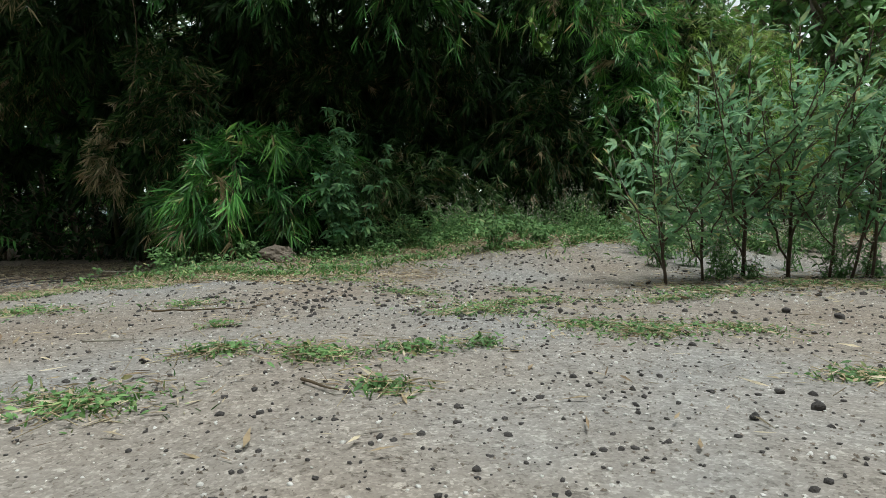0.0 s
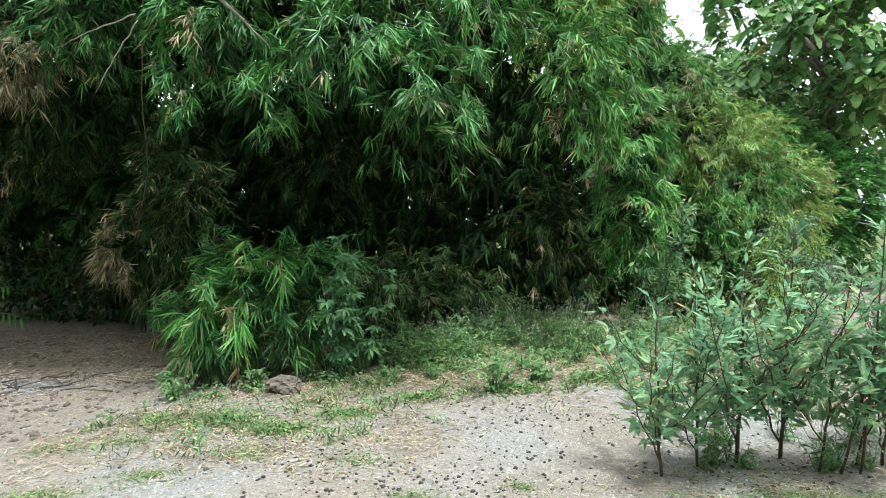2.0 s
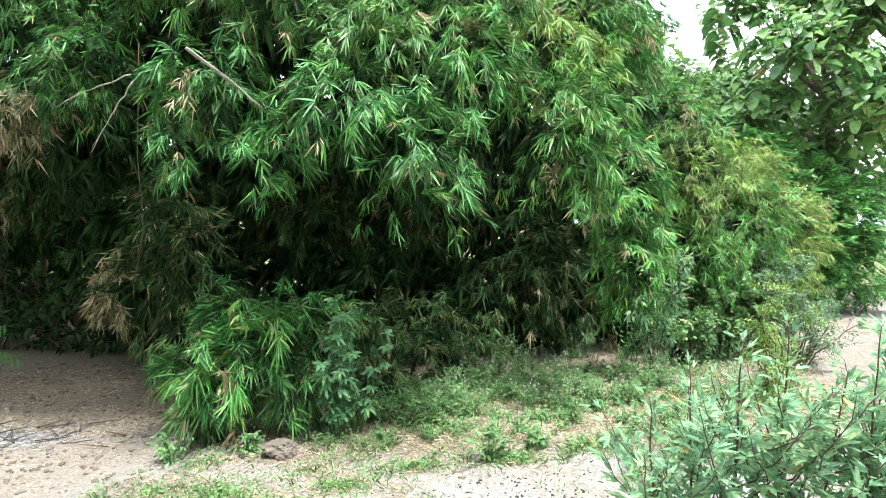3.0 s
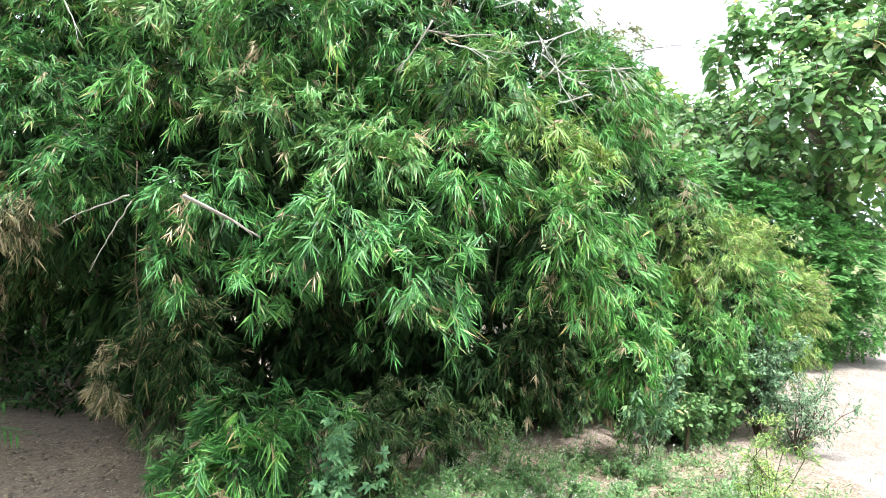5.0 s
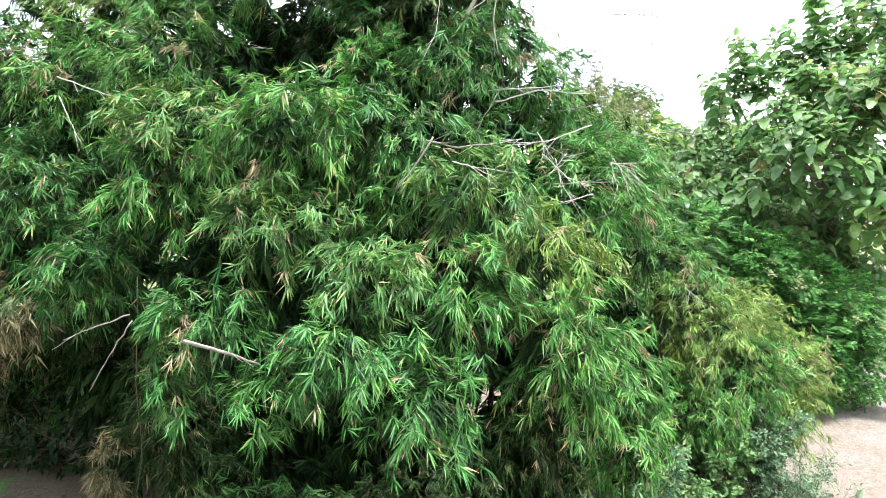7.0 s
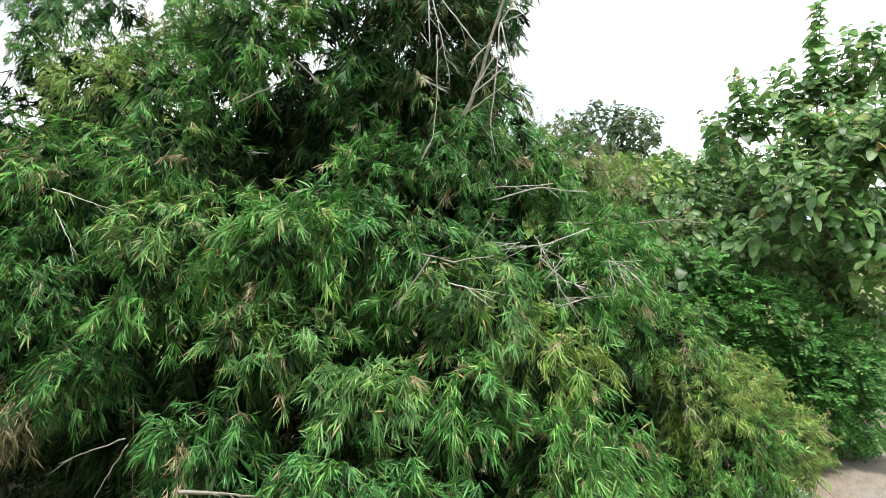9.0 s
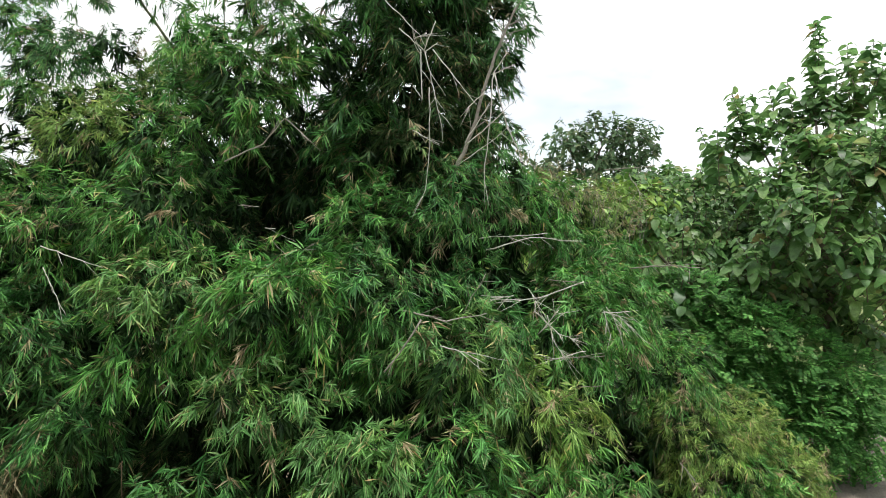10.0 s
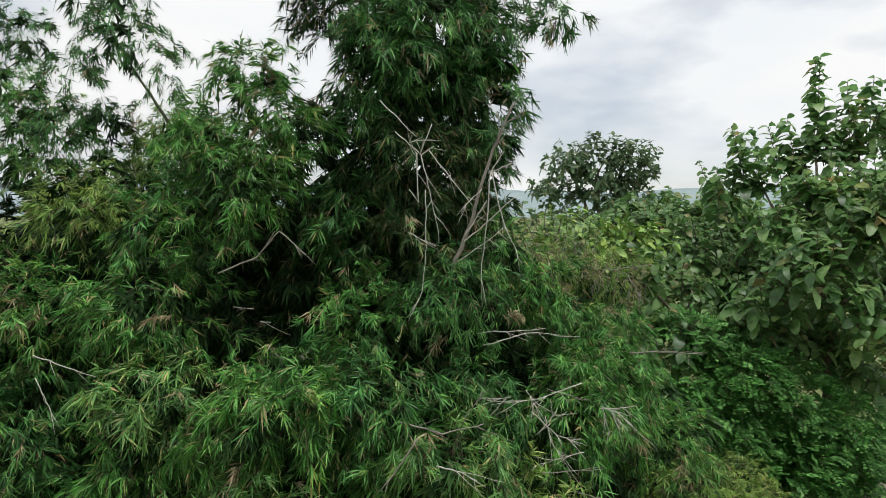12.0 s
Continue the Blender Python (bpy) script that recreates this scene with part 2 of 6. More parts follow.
def ground_material():
    m, n, l = material("sandy ground")
    sand = ramp_node(n, [(0.24, (0.125, 0.117, 0.107)), (0.38, (0.252, 0.240, 0.225)), (0.58, (0.310, 0.297, 0.281)), (0.76, (0.50, 0.485, 0.46))])
    soil = ramp_node(n, [(0.28, (0.085, 0.065, 0.050)), (0.5, (0.225, 0.180, 0.140)), (0.72, (0.43, 0.36, 0.285))])
    turf = ramp_node(n, [(0.3, (0.07, 0.10, 0.035)), (0.7, (0.20, 0.22, 0.09))])
    big, mid, fine = noise_node(n, l, 1.3, 5), noise_node(n, l, 9, 6), noise_node(n, l, 130, 5)
    mixed = n.new("ShaderNodeMix")
    mixed.inputs["Factor"].default_value = 0.5
    l.new(mid.outputs["Fac"], mixed.inputs["A"])
    l.new(fine.outputs["Fac"], mixed.inputs["B"])
    # grit: single grains of their own tone
    grit_at, grains, coarse = n.new("ShaderNodeTexCoord"), n.new("ShaderNodeTexVoronoi"), n.new("ShaderNodeTexVoronoi")
    grains.inputs["Scale"].default_value, coarse.inputs["Scale"].default_value = 210, 75
    speck, speckled = n.new("ShaderNodeMix"), n.new("ShaderNodeMix")
    speck.inputs["Factor"].default_value, speckled.inputs["Factor"].default_value = 0.45, 0.5
    for g, slot in ((grains, "A"), (coarse, "B")):
        l.new(grit_at.outputs["Object"], g.inputs["Vector"])
        pick = n.new("ShaderNodeSeparateColor")
        l.new(g.outputs["Color"], pick.inputs["Color"])
        l.new(pick.outputs["Red"], speck.inputs[slot])
    l.new(mixed.outputs["Result"], speckled.inputs["A"])
    l.new(speck.outputs["Result"], speckled.inputs["B"])
    stain = ramp_node(n, [(0.36, (0.90, 0.80, 0.70)), (0.5, (0.97, 0.92, 0.86)), (0.60, (0.97, 0.98, 0.98))])
    stained = n.new("ShaderNodeVectorMath")
    stained.operation = "MULTIPLY"
    l.new(noise_node(n, l, 0.8, 6).outputs["Fac"], stain.inputs["Fac"])
    l.new(sand.outputs["Color"], stained.inputs[0])
    l.new(stain.outputs["Color"], stained.inputs[1])
    for r in (sand, soil, turf):
        l.new(speckled.outputs["Result"], r.inputs["Fac"])
    # zones of the ground, kept in two attributes of the mesh
    zone_soil, zone_turf = n.new("ShaderNodeAttribute"), n.new("ShaderNodeAttribute")
    zone_soil.attribute_name, zone_turf.attribute_name = "soil", "turf"
    rough_edge = []
    for z in (zone_soil, zone_turf):
        a, s = n.new("ShaderNodeMath"), n.new("ShaderNodeMapRange")
        a.operation = "ADD"
        l.new(z.outputs["Fac"], a.inputs[0])
        l.new(big.outputs["Fac"], a.inputs[1])
        s.inputs["From Min"].default_value, s.inputs["From Max"].default_value = 0.75, 1.25
        l.new(a.outputs[0], s.inputs["Value"])
        rough_edge.append(s)
    one, two = n.new("ShaderNodeMix"), n.new("ShaderNodeMix")
    one.data_type = two.data_type = "RGBA"
    l.new(rough_edge[0].outputs["Result"], one.inputs["Factor"])
    l.new(stained.outputs["Vector"], one.inputs["A"])
    l.new(soil.outputs["Color"], one.inputs["B"])
    l.new(rough_edge[1].outputs["Result"], two.inputs["Factor"])
    l.new(one.outputs["Result"], two.inputs["A"])
    l.new(turf.outputs["Color"], two.inputs["B"])
    b, out, bump = n.new("ShaderNodeBsdfPrincipled"), n.new("ShaderNodeOutputMaterial"), n.new("ShaderNodeBump")
    b.inputs["Roughness"].default_value, b.inputs["Specular IOR Level"].default_value = 0.95, 0.15
    bump.inputs["Strength"].default_value, bump.inputs["Distance"].default_value = 0.7, 0.012
    l.new(speckled.outputs["Result"], bump.inputs["Height"])
    l.new(bump.outputs["Normal"], b.inputs["Normal"])
    l.new(two.outputs["Result"], b.inputs["Base Color"])
    l.new(b.outputs[0], out.inputs["Surface"])
    return m


SAND = ground_material()
# distance haze is painted in as a pale blue-grey base colour
HILL = plain_material("haze-tinted wooded hill", [(0.3, (0.20, 0.26, 0.27)), (0.7, (0.28, 0.34, 0.34))], 0.02, 1.0, 0.0, 0.1)


# ---- mesh builders ----
rng = np.random.default_rng(7)
NARROW = ([(0, 0, 0), (0.33, -1, 0), (0.33, 1, 0), (0.70, -0.72, 0), (0.70, 0.72, 0), (1, 0, 0)], [(0, 2, 1), (1, 2, 4, 3), (3, 4, 5)])
DIAMOND = ([(0, 0, 0), (0.5, -1, 0.1), (1, 0, 0), (0.5, 1, 0.1)], [(0, 3, 2), (0, 2, 1)])
LANCE = ([(0, 0, 0), (0.36, -1, 0.25), (1, 0, 0), (0.36, 1, 0.25)], [(0, 3, 2), (0, 2, 1)])
BROAD_FACES = [(0, 2, 1), (0, 3, 2), (1, 2, 5, 4), (2, 3, 6, 5), (4, 5, 8, 7), (5, 6, 9, 8), (7, 8, 10), (8, 9, 10)]
BROAD = ([(0, 0, 0), (0.18, -0.7, 0.16), (0.18, 0, 0), (0.18, 0.7, 0.16), (0.48, -1, 0.22), (0.48, 0, 0), (0.48, 1, 0.22), (0.8, -0.62, 0.12), (0.8, 0, 0), (0.8, 0.62, 0.12), (1, 0, 0)], BROAD_FACES)
TEAKLEAF = ([(0, 0, 0), (0.2, -0.62, 0.14), (0.2, 0, 0), (0.2, 0.62, 0.14), (0.58, -1, 0.2), (0.58, 0, 0), (0.58, 1, 0.2), (0.9, -0.6, 0.05), (0.9, 0, 0), (0.9, 0.6, 0.05), (1, 0, -0.05)],
            BROAD_FACES)
ROD = ([(0, -1, -0.6), (0, 1, -0.6), (0, 0, 1), (1, -0.6, -0.4), (1, 0.6, -0.4), (1, 0, 0.6)], [(0, 1, 4, 3), (1, 2, 5, 4), (2, 0, 3, 5)])


def unit(v):
    return v / np.maximum(np.linalg.norm(v, axis=-1, keepdims=True), 1e-9)


def blades(shape, base, way, up, length, width, droop, slot=0):
    """Many copies of one leaf shape: where each starts, where it points, which way it faces, its size and how far its tip hangs."""
    t = np.array(shape[0], float)
    way = unit(way)
    side = unit(np.cross(way, up))
    face = np.cross(side, way)
    length, width, droop = (np.broadcast_to(np.asarray(a, float), (len(base),)) for a in (length, width, droop))
    v = (base[:, None] + way[:, None] * (t[:, 0] * length[:, None])[..., None] + side[:, None] * (t[:, 1] * width[:, None] / 2)[..., None]
         + face[:, None] * (t[:, 2] * width[:, None] / 2)[..., None])
    v[..., 2] -= t[:, 0] ** 2 * (droop * length)[:, None]
    return v, shape[1], slot


def leaf_mesh(name, chunks, materials):
    """One mesh out of several calls of blades()."""
    verts, loops, starts, slots, at, begin = [], [], [], [], 0, 0
    for v, faces, slot in chunks:
        n, k = v.shape[:2]
        verts.append(v.reshape(-1, 3))
        flat_faces = np.concatenate([np.array(f) for f in faces])
        sizes = np.array([len(f) for f in faces])
        loops.append((flat_faces[None] + at + k * np.arange(n)[:, None]).ravel())
        first = np.concatenate([[0], np.cumsum(sizes)[:-1]])
        starts.append((first[None] + begin + sizes.sum() * np.arange(n)[:, None]).ravel())
        slots.append(np.full(n * len(faces), slot))
        at, begin = at + n * k, begin + n * sizes.sum()
    me = bpy.data.meshes.new(name)
    verts, loops, starts, slots = (np.concatenate(a) for a in (verts, loops, starts, slots))
    me.vertices.add(len(verts))
    me.vertices.foreach_set("co", verts.astype(np.float32).ravel())
    me.loops.add(len(loops))
    me.loops.foreach_set("vertex_index", loops.astype(np.int32))
    me.polygons.add(len(starts))
    me.polygons.foreach_set("loop_start", starts.astype(np.int32))
    for mat in materials:
        me.materials.append(mat)
    me.polygons.foreach_set("material_index", slots.astype(np.int32))
    me.update(calc_edges=True)
    return me


def child(name, me, parent, label=""):
    ob = new(name, me)
    ob.parent = parent
    ob.matrix_parent_inverse = Matrix.Translation(parent.location).inverted()
    return tagged(ob, label)


def thing(name, x, y, z, label, category, group="", kind=""):
    ob = new(name)
    ob.location = (x, y, z)
    ob.empty_display_size = 0.1
    return tagged(ob, label, category, group, kind)


def tube_mesh(name, paths, mat, sides=6):
    """Round stems along lists of (point, radius), each closed at both ends."""
    v, f = [], []
    for path in paths:
        pts, at = [Vector(p) for p, r in path], len(v)
        for i, (p, r) in enumerate(path):
            along = (pts[min(i + 1, len(pts) - 1)] - pts[max(i - 1, 0)]).normalized()
            a = (Vector((0.3, 1, 0.2)).cross(along)).normalized()
            b = along.cross(a)
            v += [pts[i] + (a * math.cos(k * math.tau / sides) + b * math.sin(k * math.tau / sides)) * r for k in range(sides)]
        for i in range(len(path) - 1):
            for k in range(sides):
                j = at + i * sides
                f.append((j + k, j + (k + 1) % sides, j + sides + (k + 1) % sides, j + sides + k))
        f += [tuple(range(at, at + sides))[::-1], tuple(range(at + (len(path) - 1) * sides, at + len(path) * sides))]
    me = bpy.data.meshes.new(name)
    me.from_pydata(v, [], f)
    me.materials.append(mat)
    me.polygons.foreach_set("use_smooth", [True] * len(f))
    return me


def bend(a, b, r0, r1, rise=0.0, steps=7, wobble=0.03):
    """A stem from a to b with a bow upwards and small kinks."""
    a, b = Vector(a), Vector(b)
    size = (b - a).length * wobble
    out = []
    for i in range(steps + 1):
        s = i / steps
        p = a.lerp(b, s) + Vector((0, 0, rise * 4 * s * (1 - s)))
        if 0 < i < steps:
            p += Vector(rng.normal(0, size, 3))
        out.append((p, r0 + (r1 - r0) * s))
    return out


def soft(a, b, x):
    x = np.clip((np.asarray(x, float) - a) / (b - a), 0, 1)
    return x * x * (3 - 2 * x)


def ground_z(x, y):
    """The lie of the land: a low bank by the bamboo, lower to the left, rising to the right and behind."""
    x, y = np.asarray(x, float), np.asarray(y, float)
    z = 0.09 - 0.21 * soft(-1.3, -3.6, x) * soft(2.0, 4.5, y) + 0.20 * soft(-1.1, 0.8, x) * soft(3.3, 4.7, y) * soft(6.5, 4.0, x) * soft(10.5, 7.5, y) + 0.15 * soft(8.0, 14.0, y) * soft(4.0, 9.0, x)
    z = z + 0.05 * np.exp(-((x + 0.9) ** 2 / 2.0 + (y - 5.0) ** 2 / 0.6))
    near = soft(60, 8, np.hypot(x, y))
    return z + near * (0.012 * np.sin(2.1 * x + 1.3 * y) + 0.010 * np.sin(3.7 * y - 1.9 * x + 1) + 0.006 * np.sin(9 * x + 4 * y))


def soil_zone(x, y):
    track = np.maximum(0.62 * soft(4.8, 6.5, y), 0.50 * soft(3.0, 4.2, y) * soft(-0.6, -1.6, x))
    return np.maximum(track, np.maximum(soft(3.9, 4.9, y) * soft(5.0, 4.0, x) * soft(-2.4, -1.4, x), soft(-1.4, -2.6, x) * soft(4.8, 6.0, y)))


def turf_zone(x, y):
    d = np.hypot((x - 1.0) / 2.6, (y - 4.9) / 0.75)
    return np.maximum(np.maximum(0.35 * soft(1.25, 0.6, d), soft(15, 22, y)), soft(9, 14, np.abs(x)))


def puff(c, radii, dens, lump=0.13, inner=0.68, front=0.3, back=0.15, tufts=0.0):
    """Points spread in the outer shell of a lumpy mass, thinner at the back: places and outward directions. tufts: how far it breaks up into tufts with gaps between."""
    rx, ry, rz = radii
    area = 4 * math.pi * (((rx * ry) ** 1.6 + (rx * rz) ** 1.6 + (ry * rz) ** 1.6) / 3) ** (1 / 1.6)
    n = int(area * dens)
    d = unit(rng.normal(size=(n, 3)))
    keep = rng.random(n) < np.where(d[:, 1] < front, 1.0, back)
    d = d[keep]
    k = rng.uniform(0, 6.28, 3)
    wave = np.sin(3.1 * d[:, 0] + k[0]) * np.sin(3.3 * d[:, 2] + k[1]) + 0.5 * np.sin(6.3 * d[:, 0] + 5 * d[:, 1] + k[2])
    r = inner + (1.06 - inner) * np.sqrt(rng.random(len(d))) + lump * wave
    p = np.array(c) + d * r[:, None] * np.array(radii)
    if tufts:
        q = p * np.array([6.3, 4.4, 7.4])
        gap = np.sin(q[:, 0] + 1.4 * np.sin(0.7 * q[:, 2]) + k[0]) * np.sin(q[:, 2] + 1.4 * np.sin(0.6 * q[:, 0] + q[:, 1]) + k[1]) < -0.12
        p = p - (tufts * 0.26 * gap)[:, None] * d * np.array(radii)
        stay = ~gap | (rng.random(len(d)) < 0.42)
        p, d = p[stay], d[stay]
    return p, unit(d / np.array(radii))


def sprays(p, out, count, length, width, hang=0.5, shape=NARROW, reach=0.5, per=9, loose=0.35, withered=0.02):
    """Drooping branchlets set with flat fans of leaves, a few of them dry."""
    k = max(1, len(p) // per)
    p, out = p[:k], out[:k]
    axis = unit(0.8 * out + np.array([0, 0, 0.15 - 0.5 * hang]) + rng.normal(0, loose, (k, 3)))
    long = reach * rng.uniform(0.5, 1.3, k)
    start = p - axis * (0.55 * long)[:, None]
    j = np.repeat(np.arange(k), per)
    n = len(j)
    s = rng.random(n)
    foot = start[j] + axis[j] * (s * long[j])[:, None] + rng.normal(0, 0.03, (n, 3))
    foot[:, 2] -= hang * 0.5 * long[j] * s ** 2
    d = unit(axis[j] + np.array([0, 0, -1.0]) * (hang * (0.5 + s))[:, None] + rng.normal(0, 0.42, (n, 3)))
    dry = (rng.random(n) < withered) | (rng.random(k) < 0.6 * withered)[j]
    side = unit(np.cross(d, np.array([0, -0.25, 1.0]) + rng.normal(0, 0.5, (n, 3))))
    face = np.cross(side, d)
    i = np.repeat(np.arange(n), count)
    i = i[rng.random(len(i)) < rng.uniform(0.55, 1.0, n)[i]]
    m = len(i)
    turn = rng.normal(0, 0.55, m)
    way = d[i] * np.cos(turn)[:, None] + side[i] * np.sin(turn)[:, None] + rng.normal(0, 0.15, (m, 3))
    base = foot[i] - d[i] * (rng.random(m) * 0.08)[:, None]
    size = length * rng.uniform(0.62, 1.15, n)[i] * rng.uniform(0.6, 1.15, m)
    up = face[i] + rng.normal(0, 0.35, (m, 3))
    wide, drop = size * width * rng.uniform(0.75, 1.2, m), rng.uniform(0.02, 0.4, m)
    parts = [blades(shape, base[q], way[q], up[q], size[q] * f, wide[q] * f * f, drop[q], slot) for q, slot, f in ((~dry[i], 0, 1.0), (dry[i], 2, 0.9))]
    rods = blades(ROD, start, axis, np.array([0, 0.3, 1.0]), long, 0.006, hang * 0.5, 1)
    return parts + [rods]


def plume(clump, x, y, z, rx, ry, rz, mat, dens=250, size=0.158, count=9, hang=0.6, name="leaf_plume", shape=LANCE, width=0.104):
    """One hanging mass of bamboo leaves, with filler leaves at its core, darkened to make the gaps look shaded; each
    place has its own random numbers.
    """
    global rng
    shared, rng = rng, np.random.default_rng([int(1000 * abs(v)) for v in (x, y, z, rx)])
    outer = name == "leaf_plume"
    p, out = puff((x, y, z), (0.92 * rx, 0.92 * ry, 0.92 * rz), dens, tufts=1.0 if outer else 0.0)
    above = p[:, 2] > ground_z(p[:, 0], p[:, 1]) + 0.08
    p, out = p[above], out[above]
    me = leaf_mesh(name, sprays(p, out, count, size, width, hang, shape, min(0.6, 0.9 * min(rx, rz)), withered=0.03 if outer else 0.0), [mat, TWIG, DRY])
    ob = child(name, me, clump)
    ob["kind"] = "stuff"
    if outer and dens > 100 and min(rx, ry, rz) > 0.34 and mat is not SHADED:
        plume(clump, x, y + 0.12 * ry, z - 0.06, 0.6 * rx, 0.6 * ry, 0.6 * rz, DEEP_SHADE, 75, 0.20, 8, 0.7, "inner_filler", LANCE, 0.17)
    rng = shared
    return ob


def culm(clump, foot, tip, r=0.016, rise=0.5):
    child("culm", tube_mesh("culm", [bend(foot, tip, r, r * 0.35, rise, 8, 0.01)], CULM), clump)


# ---- ground and distance ----
def spaced(lo, hi, step, far, grow=1.25):
    """Even steps from lo to hi, then ever longer ones out to far on both sides."""
    mid = list(np.arange(lo, hi + step, step))
    gap = step
    while mid[-1] < far:
        gap *= grow
        mid.append(mid[-1] + gap)
    gap = step
    while mid[0] > -far:
        gap *= grow
        mid.insert(0, mid[0] - gap)
    return np.array(mid)


gx, gy = spaced(-5.0, 6.0, 0.07, 3000), spaced(0.0, 8.0, 0.06, 3000)
GX, GY = np.meshgrid(gx, gy)
GZ = ground_z(GX, GY)
cells = np.arange(len(gx) * len(gy)).reshape(len(gy), len(gx))
quads = np.stack([cells[:-1, :-1], cells[:-1, 1:], cells[1:, 1:], cells[1:, :-1]], -1).reshape(-1, 4)
me = bpy.data.meshes.new("ground")
me.from_pydata(np.stack([GX, GY, GZ], -1).reshape(-1, 3).tolist(), [], quads.tolist())
me.materials.append(SAND)
me.polygons.foreach_set("use_smooth", [True] * len(me.polygons))
for key, zone in (("soil", soil_zone), ("turf", turf_zone)):
    me.attributes.new(key, "FLOAT", "POINT").data.foreach_set("value", zone(GX, GY).astype(np.float32).ravel())
tagged(new("ground", me), "pale sandy ground with gravel, soil and patches of turf", "ground", kind="structure")


def hills():
    """A wooded ridge far off, closed all round."""
    v, f, n = [], [], 240
    for i in range(n):
        a = math.tau * i / n
        top = 74 + 26 * noise.noise((3 * math.cos(a), 3 * math.sin(a), 0.4)) + 9 * noise.noise((14 * math.cos(a), 14 * math.sin(a), 2))
        for r, z in ((1250, -8), (1500, top), (1800, -8)):
            v.append((r * math.sin(a), r * math.cos(a), z))
    for i in range(n):
        j, k = 3 * i, 3 * ((i + 1) % n)
        f += [(j, k, k + 1, j + 1), (j + 1, k + 1, k + 2, j + 2)]
    me = bpy.data.meshes.new("hills")
    me.from_pydata(v, [], f)
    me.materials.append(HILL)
    me.polygons.foreach_set("use_smooth", [True] * len(f))
    tagged(new("hills", me), "hazy blue wooded hills on the horizon", "hills", kind="structure")


hills()

# ---- the large bamboo clump ----
clump = thing("bamboo_clump", -0.8, 7.2, 0.1, "large drooping green bamboo clump on a low bank", "bamboo")
plume(clump, -0.20, 4.78, 2.59, 0.51, 0.53, 0.55, GREEN)
plume(clump, -0.85, 4.77, 2.96, 0.52, 0.47, 0.43, GREEN)
plume(clump, -1.42, 4.79, 2.58, 0.31, 0.36, 0.48, GREEN)
plume(clump, -2.24, 4.83, 2.65, 0.23, 0.29, 0.45, GREEN)
plume(clump, -2.00, 4.96, 3.21, 0.54, 0.44, 0.41, GREEN)
plume(clump, -0.71, 5.06, 3.56, 0.64, 0.45, 0.41, PALEGREEN)
plume(clump, -1.53, 5.17, 3.99, 0.70, 0.46, 0.42, PALEGREEN)
plume(clump, -2.59, 5.52, 4.42, 0.65, 0.52, 0.50, YOUNG)
plume(clump, 0.17, 5.23, 3.46, 0.52, 0.54, 0.52, LIGHT)
plume(clump, 1.15, 5.48, 2.86, 0.59, 0.60, 0.78, YOUNG)
plume(clump, 0.98, 5.84, 3.71, 0.58, 0.55, 0.53, YELLOW)
plume(clump, 2.0, 6.3, 2.4, 0.42, 0.41, 0.72, LIGHT)
plume(clump, -3.63, 5.88, 3.66, 0.69, 0.59, 0.58, GREEN)
plume(clump, -4.30, 5.91, 3.12, 0.48, 0.45, 0.42, TAWNY)
plume(clump, -4.28, 6.09, 4.36, 0.71, 0.61, 0.60, GREEN)
plume(clump, -0.50, 5.95, 4.38, 0.70, 0.56, 0.54, LIGHT)
plume(clump, -1.32, 6.02, 4.89, 0.60, 0.52, 0.49, GREEN)
plume(clump, 0.60, 6.80, 4.30, 0.55, 0.50, 0.50, GREEN)
plume(clump, 1.78, 7.06, 4.38, 0.70, 0.69, 0.76, YOUNG)
plume(clump, 1.70, 7.82, 5.15, 0.58, 0.55, 0.45, YOUNG)
plume(clump, 2.45, 7.57, 4.35, 0.42, 0.46, 0.55, YOUNG)
plume(clump, -3.76, 6.55, 1.08, 0.30, 0.30, 0.46, TAWNY)
plume(clump, -3.3, 7.3, 2.3, 0.55, 0.55, 0.7, SHADED)
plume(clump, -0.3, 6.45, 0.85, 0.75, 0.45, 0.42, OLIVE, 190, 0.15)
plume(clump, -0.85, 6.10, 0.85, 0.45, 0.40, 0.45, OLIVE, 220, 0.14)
plume(clump, 1.12, 7.2, 1.5, 0.66, 0.55, 0.62, SHADED)
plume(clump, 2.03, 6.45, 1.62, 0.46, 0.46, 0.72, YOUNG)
plume(clump, -3.05, 6.73, 1.68, 0.67, 0.67, 1.09, SHADED)
plume(clump, -1.41, 5.34, 4.88, 0.72, 0.55, 0.53, YOUNG)
plume(clump, -2.55, 5.66, 4.82, 0.66, 0.56, 0.54, PALEGREEN)
plume(clump, -4.15, 6.50, 4.68, 0.55, 0.5, 0.5, GREEN)
plume(clump, 0.22, 5.50, 4.33, 0.62, 0.50, 0.46, PALEGREEN)
plume(clump, -0.62, 5.73, 4.86, 0.62, 0.54, 0.52, GREEN)
plume(clump, 1.49, 6.91, 4.37, 0.75, 0.63, 0.63, LIGHT)
plume(clump, 1.95, 7.29, 4.72, 0.60, 0.52, 0.48, LIGHT, 230, 0.14, 9, 0.5)
plume(clump, -0.77, 6.37, 5.50, 0.64, 0.59, 0.58, LIGHT, 230, 0.14, 9, 0.5)
plume(clump, 0.18, 6.44, 5.74, 0.59, 0.55, 0.53, GREEN, 230, 0.14, 9, 0.5)
plume(clump, 1.15, 7.29, 5.66, 0.55, 0.55, 0.55, LIGHT, 230, 0.14, 9, 0.5)
plume(clump, -2.76, 6.09, 5.65, 0.66, 0.61, 0.60, YOUNG, 230, 0.14, 9, 0.5)
plume(clump, -4.08, 6.52, 5.57, 0.65, 0.65, 0.65, YOUNG, 230, 0.14, 9, 0.5)
